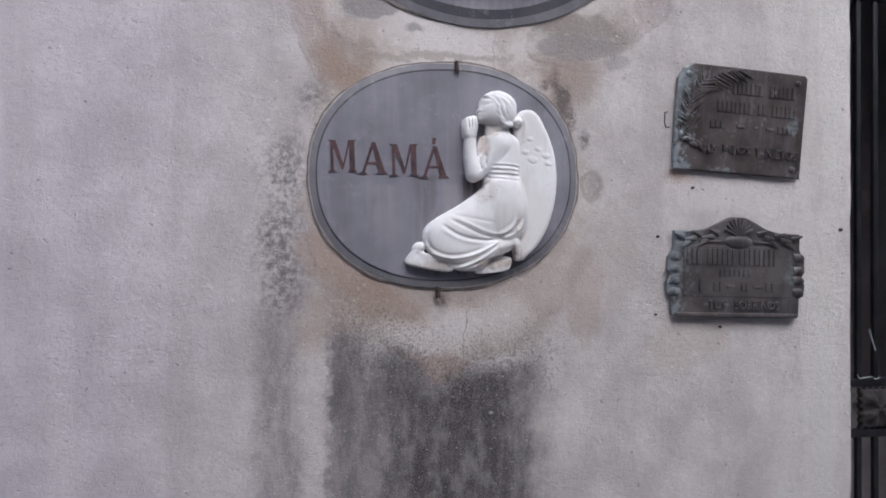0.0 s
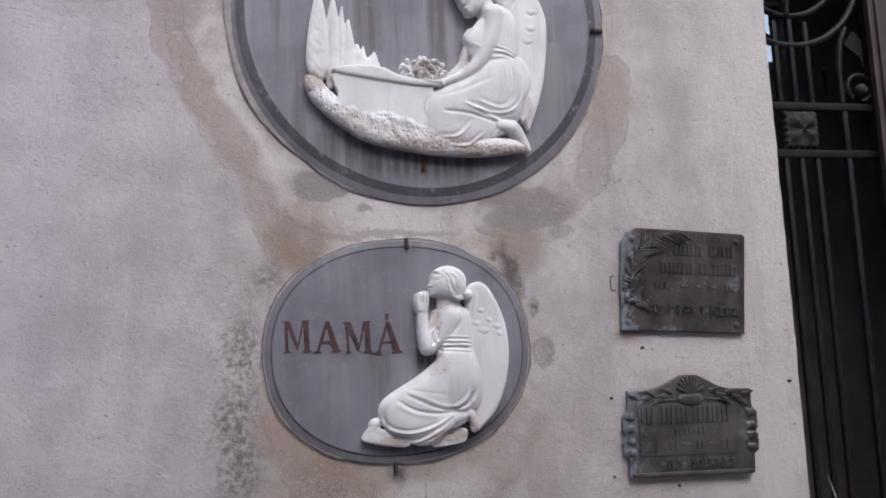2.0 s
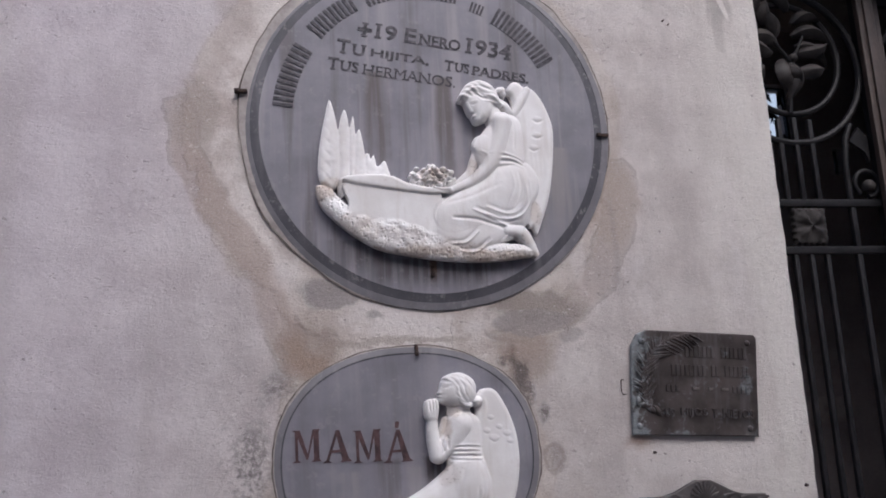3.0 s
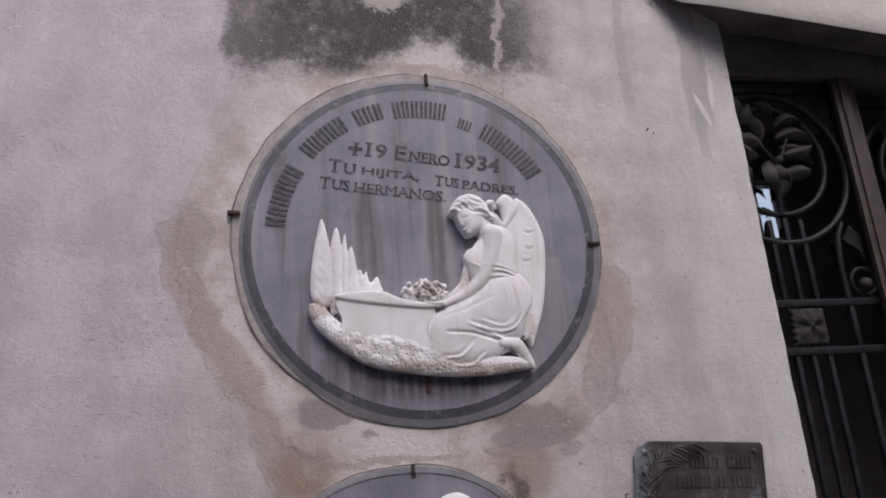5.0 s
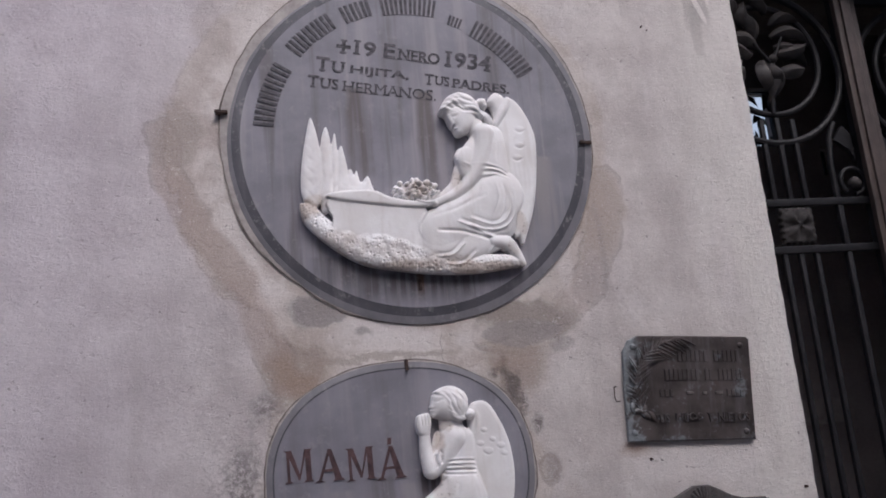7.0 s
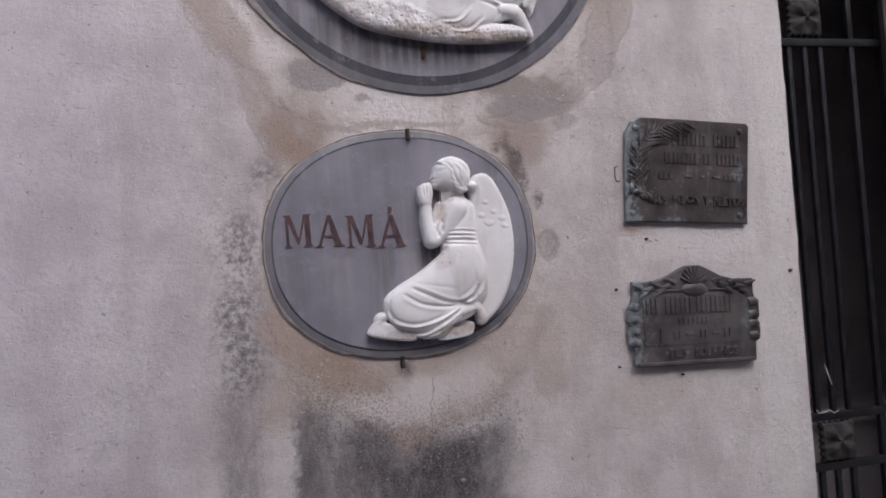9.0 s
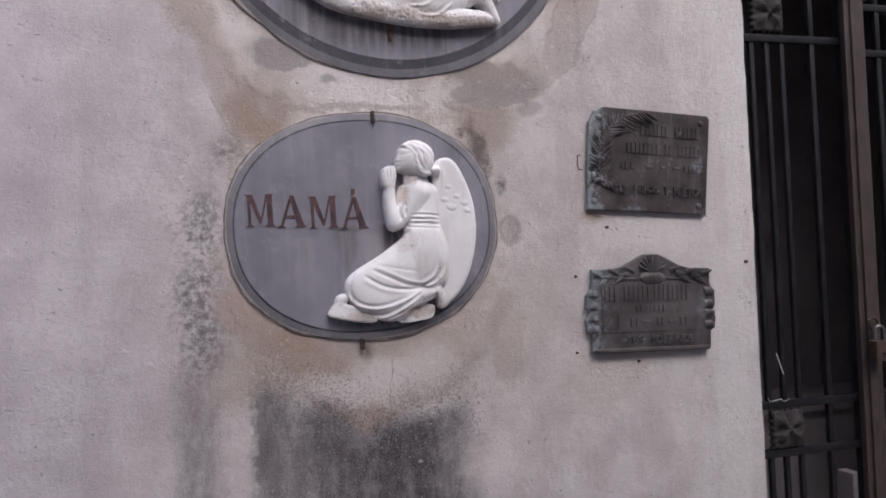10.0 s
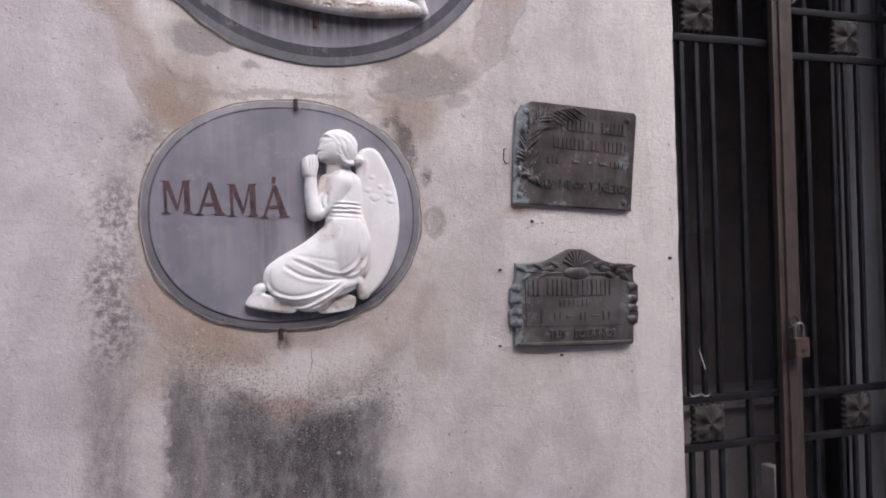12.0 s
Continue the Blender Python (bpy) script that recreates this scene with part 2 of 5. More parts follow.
    for cx, cz, rx, rz in ((-0.080, 1.590, 0.034, 0.055), (-0.10, 1.44, 0.035, 0.06), (-0.03, 1.73, 0.03, 0.025), (-0.09, 1.34, 0.03, 0.06)):
        col = g.mix(g.mul(g.mul(spot(cx, cz, rx, rz, 0.03, sx, sz), crust), 0.80), col, (0.10, 0.085, 0.08))

    # soot above the disc
    blot = g.noise(5.5, 9.0, 0.7)
    tz = g.add(z, g.add(g.mul(g.add(blot, -0.5), 0.24), g.add(g.mul(g.add(fine, -0.5), 0.07), g.mul(g.add(patchy, -0.5), 0.08))))
    tz = g.add(tz, g.mul(g.step(g.math("ABSOLUTE", g.add(x, -0.36)), 0.0, 0.20, -0.065, 0.02), 1.0))
    smoke = g.add(g.mul(blot, 0.6), g.mul(patchy, 0.4))
    top = g.mul(g.mul(g.step(sx, -0.150, -0.120), g.step(sx, 0.60, 0.76, 1.0, 0.0)), g.step(tz, 2.745, 2.855))
    top = g.mul(top, g.add(0.55, g.mul(g.step(smoke, 0.38, 0.56), 0.45)))
    col = g.mix(g.mul(top, 0.94), col, (0.075, 0.065, 0.062))
    top_core = g.mul(g.mul(g.step(sx, -0.11, 0.06), g.step(sx, 0.48, 0.66, 1.0, 0.0)), g.step(tz, 2.775, 2.865))
    top_core = g.mul(top_core, g.add(0.50, g.mul(g.step(smoke, 0.36, 0.52), 0.50)))
    col = g.mix(g.mul(top_core, 0.95), col, (0.013, 0.010, 0.010))
    col = g.mix(g.mul(spot(0.27, 2.990, 0.065, 0.032, 0.02, sx, sz), 0.9), col, (0.46, 0.41, 0.37))
    vein = g.math("ABSOLUTE", g.add(g.add(x, -0.565), g.add(g.mul(g.add(z, -2.93), -0.10), g.mul(g.add(g.noise(14.0, 5.0, 0.65), -0.5), 0.10))))
    col = g.mix(g.mul(g.mul(g.step(vein, 0.006, 0.016, 1.0, 0.0), top), 0.8), col, (0.47, 0.42, 0.385))
    chips = g.mul(g.mul(top, g.step(g.noise(75.0, 3.0, 0.6), 0.665, 0.70)), 0.85)
    col = g.mix(chips, col, (0.45, 0.41, 0.385))

    # drips by the doorway
    for x0, x1, z0, z1, amount in ((0.895, 0.925, 2.66, 3.2, 0.42), (1.070, 1.135, 2.64, 3.2, 0.55), (1.085, 1.115, 2.57, 2.70, 0.5), (0.745, 0.757, 1.95, 2.15, 0.4)):
        drip_x = g.add(x, g.mul(g.add(g.noise(2.4, 3.0), -0.5), 0.09))
        col = g.mix(g.mul(box(x0, x1, z0, z1, 0.006, 0.05, drip_x), amount), col, (0.30, 0.27, 0.25))
    for cx, cz, rx, rz, amount in ((0.085, 1.915, 0.055, 0.016, 0.85), (0.050, 1.940, 0.022, 0.022, 0.8), (0.545, 1.852, 0.090, 0.030, 0.75), (0.63, 1.815, 0.030, 0.018, 0.6), (0.175, 1.875, 0.016, 0.008, 0.75)):
        col = g.mix(g.mul(spot(cx, cz, rx, rz, 0.006, lx, lz), amount), col, (0.275, 0.245, 0.235))
    for cx, cz, rx, rz, amount in ((0.040, 1.778, 0.045, 0.026, 0.55), (0.005, 1.820, 0.020, 0.040, 0.45), (0.505, 1.785, 0.040, 0.022, 0.45), (0.10, 1.330, 0.060, 0.020, 0.4)):
        col = g.mix(g.mul(g.mul(spot(cx, cz, rx, rz, 0.020, lx, lz), g.step(mottle, 0.36, 0.56, 0.4, 1.0)), amount), col, (0.29, 0.195, 0.140))
    for cx, cz, rx, rz, amount in ((0.27, 1.850, 0.150, 0.022, 0.55), (-0.02, 1.965, 0.030, 0.030, 0.5), (0.66, 2.02, 0.018, 0.080, 0.45)):
        col = g.mix(g.mul(g.mul(spot(cx, cz, rx, rz, 0.016, lx, lz), g.step(mottle, 0.40, 0.56)), amount), col, (0.68, 0.635, 0.61))
    ring = g.math("ABSOLUTE", oval(0.569, 1.555, 0.020, 0.028, lx, lz))
    col = g.mix(g.mul(g.step(ring, 0.002, 0.008, 1.0, 0.0), 0.5), col, (0.24, 0.19, 0.165))
    for cx, cz, rx, rz in ((0.515, 1.715, 0.016, 0.050), (0.475, 1.768, 0.022, 0.010), (0.548, 1.648, 0.010, 0.022)):
        col = g.mix(g.mul(g.mul(spot(cx, cz, rx, rz, 0.010, lx, lz), crust), 0.85), col, (0.07, 0.052, 0.045))
    for cx, cz in ((1.142, 2.735), (1.108, 2.68)):
        lean = g.add(x, g.mul(g.add(z, -cz), -0.10 if cx > 1.12 else 0.35))
        col = g.mix(g.mul(spot(cx, cz, 0.008, 0.05, 0.006, lean, z), 0.75), col, (0.74, 0.70, 0.66))

    # hair cracks, flecks and pits
    for cx, z0, z1, slope in ((0.565, 2.68, 2.92, 0.10), (0.352, 1.79, 1.87, 0.05), (0.62, 1.82, 1.90, 0.02), (0.29, 1.15, 1.29, 0.05)):
        off = g.add(g.add(x, -cx), g.mul(g.add(g.noise(16.0, 4.0), -0.5), 0.07))
        off = g.math("ABSOLUTE", g.add(off, g.mul(g.add(z, -(z0 + z1) / 2), -slope)))
        line = g.mul(g.step(off, 0.0006, 0.0016, 1.0, 0.0), g.mul(g.step(z, z0, z0 + 0.02), g.step(z, z1 - 0.02, z1, 1.0, 0.0)))
        col = g.mix(g.mul(line, 0.65), col, (0.12, 0.10, 0.09))
    flecks = g.step(g.noise(120.0, 2.0, 0.5), 0.70, 0.74)
    col = g.mix(g.mul(flecks, 0.55), col, (0.72, 0.68, 0.66))
    pits = g.step(g.noise(58.0, 1.0, 0.4), 0.745, 0.77)
    col = g.mix(g.mul(pits, 0.60), col, (0.22, 0.19, 0.18))
    dots = g.mul(g.step(g.noise(95.0, 3.0, 0.6), 0.66, 0.71), g.step(mottle, 0.42, 0.60))
    col = g.mix(g.mul(dots, 0.60), col, (0.20, 0.175, 0.165))
    scratch = g.noise(1.0, 3.0, 0.6, g.stretched(60.0, 60.0, 240.0))
    col = g.mix(g.mul(g.step(scratch, 0.64, 0.70), 0.30), col, (0.70, 0.66, 0.645))
    col = g.mix(g.mul(g.mul(g.step(scratch, 0.28, 0.34, 1.0, 0.0), g.step(blotch, 0.42, 0.60)), 0.35), col, (0.25, 0.22, 0.215))
    speck = g.step(grain, 0.36, 0.62)
    col = g.mix(g.mul(speck, 0.13), col, (0.70, 0.66, 0.66))
    dash = g.noise(1.0, 4.0, 0.65, g.stretched(46.0, 46.0, 105.0))
    worn = g.step(g.noise(3.4, 6.0, 0.65), 0.44, 0.60)
    gouge = g.mul(g.step(dash, 0.60, 0.68), g.add(0.25, g.mul(worn, 0.75)))
    col = g.mix(g.mul(gouge, 0.40), col, (0.30, 0.26, 0.25))
    flake = g.mul(g.step(g.noise(1.0, 5.0, 0.7, g.stretched(30.0, 30.0, 44.0)), 0.60, 0.66), worn)
    col = g.mix(g.mul(flake, 0.38), col, (0.74, 0.70, 0.68))
    sand = g.noise(210.0, 4.0, 0.7)
    col = g.mix(g.mul(g.step(sand, 0.60, 0.70), 0.26), col, (0.72, 0.68, 0.67))
    col = g.mix(g.mul(g.step(sand, 0.30, 0.40, 1.0, 0.0), 0.26), col, (0.27, 0.24, 0.235))
    height = g.add(g.add(g.mul(fine, 0.45), g.mul(sand, 0.22)), g.add(g.mul(mottle, 0.55), g.add(g.add(g.mul(gouge, -0.34), g.mul(flake, 0.14)), g.add(g.mul(pits, -0.25), g.mul(repair, 0.18)))))
    return g.done(col, height, 0.85, 0.0072)


def slate_material(name="grey_slate", a=(0.176, 0.170, 0.196), b=(0.250, 0.240, 0.274), wear=0.2, drips_and_shade=(), wash=0.65):
    """Grey slate with long vertical wash marks; marks that run down from a point, as (x, z, half width, length, tone),
    are stains and also shade put into the colour.
    """
    g = Nodes(name, 0.6)
    x, _, z = g.xyz()
    cloud = g.noise(7.0, 6.0, 0.6)
    streak = g.noise(1.0, 4.0, 0.55, g.stretched(24.0, 24.0, 1.3))
    thin = g.noise(1.0, 3.0, 0.5, g.stretched(70.0, 70.0, 3.0))
    fine, chips = g.noise(170.0, 4.0), g.noise(45.0, 6.0, 0.7)
    col = g.mix(g.step(cloud, 0.3, 0.7), a, b)
    col = g.mix(g.mul(g.step(streak, 0.52, 0.70), wash), col, (0.33, 0.305, 0.325))
    col = g.mix(g.mul(g.step(streak, 0.32, 0.46, 1.0, 0.0), wash), col, (0.115, 0.099, 0.104))
    col = g.mix(g.mul(g.step(thin, 0.60, 0.74), 0.5 * wash), col, (0.33, 0.305, 0.31))
    for dx, dz, half, length, tone in drips_and_shade:
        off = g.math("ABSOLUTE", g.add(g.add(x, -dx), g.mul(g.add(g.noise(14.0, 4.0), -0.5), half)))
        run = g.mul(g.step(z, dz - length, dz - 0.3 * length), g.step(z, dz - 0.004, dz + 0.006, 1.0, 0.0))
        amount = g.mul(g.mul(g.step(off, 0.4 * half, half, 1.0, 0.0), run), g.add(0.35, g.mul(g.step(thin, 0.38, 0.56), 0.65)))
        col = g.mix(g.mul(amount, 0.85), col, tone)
    col = g.mix(g.mul(g.step(chips, 0.57, 0.66), wear), col, (0.36, 0.34, 0.34))
    col = g.mix(g.mul(g.step(fine, 0.62, 0.72), 0.22), col, (0.30, 0.28, 0.29))
    return g.done(col, g.add(g.mul(fine, 0.6), g.add(chips, g.mul(cloud, 0.5))), 0.22, 0.0012)


def marble_material(name, spots):
    """White marble, greyed and stained; spots: (x, z, half width, half height, amount) of brown stains."""
    g = Nodes(name, 0.55)
    x, _, z = g.xyz()
    cloud, fine = g.noise(14.0, 6.0), g.noise(120.0, 5.0)
    col = g.mix(g.step(cloud, 0.35, 0.7), (0.735, 0.71, 0.695), (0.83, 0.815, 0.81))
    grime = g.noise(26.0, 7.0, 0.65)
    col = g.mix(g.mul(g.step(grime, 0.60, 0.76), 0.35), col, (0.48, 0.42, 0.36))
    wash = g.step(g.noise(1.0, 4.0, 0.55, g.stretched(40.0, 40.0, 5.0)), 0.52, 0.70)
    col = g.mix(g.mul(wash, 0.25), col, (0.52, 0.465, 0.41))
    holes = g.step(g.noise(140.0, 2.0, 0.5), 0.60, 0.66)
    for cx, cz, rx, rz, amount in spots:
        p = g.math("POWER", g.math("DIVIDE", g.add(x, -cx), rx), 2.0)
        q = g.math("POWER", g.math("DIVIDE", g.add(z, -cz), rz), 2.0)
        d = g.add(g.math("SQRT", g.add(p, q)), g.mul(g.add(grime, -0.5), 2.2))
        inside = g.step(d, 0.45, 1.1, 1.0, 0.0)
        col = g.mix(g.mul(inside, 0.85 * amount), col, (0.40, 0.315, 0.245))
        col = g.mix(g.mul(g.mul(inside, holes), 0.5), col, (0.20, 0.155, 0.125))
    return g.done(col, g.add(fine, cloud), 0.18, 0.0015)


def bronze_material(name, a, b, patina):
    """Dull bronze with pale blue-grey patina towards its west edge and foot, streaked by rain."""
    g = Nodes(name, 0.5, 0.5)
    x, _, z = g.xyz()
    cloud, fine = g.noise(16.0, 6.0), g.noise(90.0, 5.0)
    col = g.mix(g.step(cloud, 0.3, 0.7), a, b)
    where = g.add(g.mul(g.step(x, -0.170, -0.075, 1.0, 0.0), 0.20), g.mul(g.step(z, -0.13, -0.06, 1.0, 0.0), 0.07))
    blotch = g.add(g.mul(g.noise(12.0, 7.0, 0.68), 0.7), g.mul(g.noise(48.0, 6.0, 0.7), 0.3))
    col = g.mix(g.mul(g.step(g.add(blotch, where), 0.55, 0.68), patina), col, (0.235, 0.255, 0.268))
    col = g.mix(g.mul(g.step(g.add(g.noise(75.0, 5.0, 0.7), where), 0.64, 0.76), 0.7 * patina), col, (0.33, 0.35, 0.36))
    col = g.mix(g.mul(g.step(g.noise(1.0, 4.0, 0.6, g.stretched(50.0, 50.0, 6.0)), 0.52, 0.70), 0.35), col, (0.17, 0.165, 0.165))
    col = g.mix(g.mul(g.step(g.noise(22.0, 6.0, 0.65), 0.58, 0.70), 0.4), col, (0.095, 0.060, 0.048))
    return g.done(col, g.add(fine, g.mul(cloud, 0.6)), 0.35, 0.0012, g.step(cloud, 0.2, 0.8, 0.45, 0.70))


PLASTER = plaster_material()
# wide dark marks below the ledge: grime and shade, both put into the colour
SLATE = slate_material("grey_slate", drips_and_shade=((-0.02, -0.318, 0.20, 0.085, (0.055, 0.048, 0.052)), (-0.010, -0.322, 0.016, 0.060, (0.11, 0.065, 0.045)), (-0.17, -0.275, 0.09, 0.10, (0.07, 0.062, 0.066)),
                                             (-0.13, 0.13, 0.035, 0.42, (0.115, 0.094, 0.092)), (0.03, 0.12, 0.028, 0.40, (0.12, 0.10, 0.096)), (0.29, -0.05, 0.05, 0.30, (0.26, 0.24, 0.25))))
# dark marks under the figure and along its west side colour in shade too
SLATE_OVAL = slate_material("grey_slate_oval", drips_and_shade=((0.02, -0.19, 0.10, 0.034, (0.05, 0.042, 0.042)), (-0.05, 0.0, 0.05, 0.20, (0.15, 0.138, 0.15)), (0.01, -0.02, 0.022, 0.12, (0.28, 0.262, 0.28)),
                                                       (-0.13, -0.02, 0.03, 0.16, (0.27, 0.252, 0.27)), (0.05, 0.0, 0.03, 0.10, (0.07, 0.055, 0.055)), (0.14, -0.175, 0.03, 0.05, (0.06, 0.05, 0.05))), wash=0.30)
SLATE_RIM = slate_material("worn_slate_rim", (0.150, 0.145, 0.160), (0.225, 0.215, 0.232), 0.35, wash=0.2)
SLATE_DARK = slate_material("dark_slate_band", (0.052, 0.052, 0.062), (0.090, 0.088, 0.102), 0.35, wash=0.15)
CEMENT = plain("grey_cement", (0.26, 0.232, 0.220), (0.46, 0.42, 0.395), 14.0, 0.85, 0.0, 90.0, 0.5, 0.003)
MORTAR = plain("dirty_mortar", (0.06, 0.045, 0.038), (0.30, 0.26, 0.235), 22.0, 0.9, 0.0, 120.0, 0.6, 0.003)
MARBLE_DISC = marble_material("white_marble", ((-0.262, -0.175, 0.03, 0.03, 0.8), (-0.20, -0.250, 0.07, 0.035, 0.40), (-0.10, -0.275, 0.10, 0.030, 0.25), (0.02, -0.300, 0.10, 0.022, 0.35), (-0.012, -0.128, 0.055, 0.022, 0.55), (-0.06, -0.308, 0.12, 0.018, 0.65), (0.13, -0.318, 0.12, 0.016, 0.75),
                                                (0.085, -0.115, 0.02, 0.04, 0.45), (0.228, -0.225, 0.015, 0.035, 0.5), (-0.235, -0.15, 0.03, 0.02, 0.4), (0.205, -0.275, 0.025, 0.02, 0.35)))
MARBLE_OVAL = marble_material("white_marble_oval", ((0.080, -0.030, 0.035, 0.028, 0.35), (0.077, 0.062, 0.012, 0.035, 0.65), (0.10, -0.185, 0.06, 0.014, 0.7), (-0.03, -0.192, 0.05, 0.012, 0.55),
                                                     (0.148, -0.170, 0.018, 0.022, 0.5), (0.152, -0.11, 0.012, 0.04, 0.35), (0.095, 0.095, 0.014, 0.014, 0.4)))
BRONZE = bronze_material("dull_bronze", (0.046, 0.037, 0.035), (0.105, 0.088, 0.083), 0.85)
BRONZE_GREY = bronze_material("greyed_bronze", (0.070, 0.062, 0.060), (0.145, 0.130, 0.126), 0.75)
# a paler bronze for rails, ledges and dashes
BRONZE_PALE = plain("pale_bronze", (0.10, 0.085, 0.078), (0.19, 0.17, 0.16), 30.0, 0.45, 0.6)
IRON = plain("black_iron_paint", (0.008, 0.008, 0.009), (0.022, 0.020, 0.022), 20.0, 0.5, 0.0, 120.0, 0.4, 0.001)
DUSTY_IRON = plain("dusty_iron", (0.018, 0.016, 0.016), (0.062, 0.055, 0.052), 25.0, 0.75, 0.0, 110.0, 0.5, 0.001)
for dull in (IRON, DUSTY_IRON):
    dull.node_tree.nodes["Principled BSDF"].inputs["Specular IOR Level"].default_value = 0.2
PETAL_IRON = plain("weathered_iron_leaf", (0.010, 0.008, 0.008), (0.042, 0.034, 0.031), 30.0, 0.6, 0.0, 110.0, 0.5, 0.001)
BROWN_STEEL = plain("rusty_brown_steel", (0.036, 0.024, 0.020), (0.068, 0.048, 0.040), 18.0, 0.55, 0.0, 100.0, 0.3, 0.001)
RUST = plain("dark_rust", (0.028, 0.020, 0.018), (0.075, 0.045, 0.035), 40.0, 0.85, 0.0, 150.0, 0.6, 0.002)
PAINT_RED = plain("faded_red_paint", (0.032, 0.017, 0.019), (0.112, 0.062, 0.064), 46.0, 0.7)
PAINT_DARK = plain("dark_letter_paint", (0.020, 0.018, 0.022), (0.115, 0.106, 0.120), 75.0, 0.7)
CANOPY = plain("canopy_render", (0.60, 0.555, 0.50), (0.74, 0.69, 0.63), 9.0, 0.85, 0.0, 70.0, 0.5, 0.003)
# the darkness of canopy underside, lintel and door head is put into this colour
SOFFIT = plain("dark_soffit", (0.085, 0.070, 0.058), (0.17, 0.145, 0.125), 9.0, 0.9, 0.0, 70.0, 0.5, 0.003)
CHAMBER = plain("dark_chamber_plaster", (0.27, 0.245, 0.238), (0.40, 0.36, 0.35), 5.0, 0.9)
PALE_GREY = plain("pale_grey", (0.46, 0.455, 0.45), (0.58, 0.57, 0.565), 8.0, 0.6)
PAVING = plain("grey_paving", (0.16, 0.15, 0.145), (0.26, 0.245, 0.235), 4.0, 0.85, 0.0, 60.0, 0.5, 0.004)
FACADE = plain("opposite_render", (0.36, 0.33, 0.31), (0.50, 0.465, 0.44), 3.0, 0.9)
BRASS = plain("tarnished_brass", (0.07, 0.045, 0.036), (0.12, 0.08, 0.062), 60.0, 0.5, 0.4)
STEEL = plain("bright_steel", (0.20, 0.19, 0.185), (0.32, 0.31, 0.30), 60.0, 0.4, 0.9)
sky_nodes = Nodes("pale_overcast_sky", 1.0)
sky_nodes.bsdf.inputs["Emission Strength"].default_value = 1.0
sky_nodes.put(sky_nodes.bsdf.inputs["Emission Color"], sky_nodes.mix(sky_nodes.noise(0.8), (0.52, 0.62, 0.74), (0.64, 0.73, 0.84)))
PALE_SKY = sky_nodes.done((0.02, 0.02, 0.02))
glass_nodes = Nodes("window_glass", 0.05)
glass_nodes.bsdf.inputs["Transmission Weight"].default_value = 1.0
GLASS = glass_nodes.done((0.98, 0.94, 0.89))


# ---- mesh helpers ----
def mesh_object(name, mesh, material, parent=None, label=""):
    if material:
        mesh.materials.append(material)
    ob = new(name, mesh)
    if parent:
        ob.parent = parent
    return tagged(ob, label)


def part(name, bm, material, parent=None, label="", smooth=False):
    """One mesh object from a bmesh, under a thing or a part."""
    bmesh.ops.recalc_face_normals(bm, faces=bm.faces[:])
    mesh = bpy.data.meshes.new(name)
    bm.to_mesh(mesh)
    bm.free()
    if smooth:
        mesh.shade_smooth()
        mesh.set_sharp_from_angle(angle=radians(40))
    return mesh_object(name, mesh, material, parent, label)


def thing(name, place, label, category, group="", kind="", turn=0.0):
    ob = new(name)
    ob.empty_display_size = 0.05
    ob.matrix_world = pose(*place, 0, turn, 0)
    return tagged(ob, label, category, group, kind)


def box(bm, x0, x1, y0, y1, z0, z1, bevel=0.0):
    made = bmesh.ops.create_cube(bm, size=1.0, matrix=Matrix.Translation(((x0 + x1) / 2, (y0 + y1) / 2, (z0 + z1) / 2)) @ Matrix.Diagonal((x1 - x0, y1 - y0, z1 - z0, 1)))
    if bevel:
        edges = {e for v in made["verts"] for e in v.link_edges}
        bmesh.ops.bevel(bm, geom=list(edges), offset=bevel, segments=2, affect="EDGES", profile=0.6)
    return bm


def boxed(*sides, bevel=0.0):
    return box(bmesh.new(), *sides, bevel=bevel)


def slab(outline, y0, y1, bevel=0.0):
    """A flat piece in the wall's plane: the outline in x and z, from depth y0 to y1."""
    bm = bmesh.new()
    face = bm.faces.new([bm.verts.new((x, y0, z)) for x, z in outline])
    made = bmesh.ops.extrude_face_region(bm, geom=[face])
    moved = [v for v in made["geom"] if isinstance(v, bmesh.types.BMVert)]
    bmesh.ops.translate(bm, verts=moved, vec=(0, y1 - y0, 0))
    if bevel:
        front = [e for e in bm.edges if all(abs(v.co.y - min(y0, y1)) < 1e-6 for v in e.verts)]
        bmesh.ops.bevel(bm, geom=front, offset=bevel, segments=2, affect="EDGES", profile=0.5)
    return bm


def tube(points, radius, sides=10, end=None, flat=1.0):
    """A round or flattened bar along a line of points, tapering to the radius end."""
    bm = bmesh.new()
    pts = [Vector(p) for p in points]
    rings = []
    for i, p in enumerate(pts):
        along = (pts[min(i + 1, len(pts) - 1)] - pts[max(i - 1, 0)]).normalized()
        side = along.cross(Vector((0, 1, 0)))
        side = side.normalized() if side.length > 1e-4 else Vector((1, 0, 0))
        up = side.cross(along).normalized()
        r = radius if end is None else radius + (end - radius) * i / (len(pts) - 1)
        rings.append([bm.verts.new(p + side * r * math.cos(a) + up * r * flat * math.sin(a)) for a in (2 * math.pi * k / sides for k in range(sides))])
    for a, b in zip(rings, rings[1:]):
        for k in range(sides):
            bm.faces.new((a[k], a[(k + 1) % sides], b[(k + 1) % sides], b[k]))
    bm.faces.new(rings[0][::-1]), bm.faces.new(rings[-1])
    return bm


def arc(cx, cz, r, a0, a1, y, n=28):
    return [(cx + r * math.cos(radians(a0 + (a1 - a0) * i / n)), y, cz + r * math.sin(radians(a0 + (a1 - a0) * i / n))) for i in range(n + 1)]


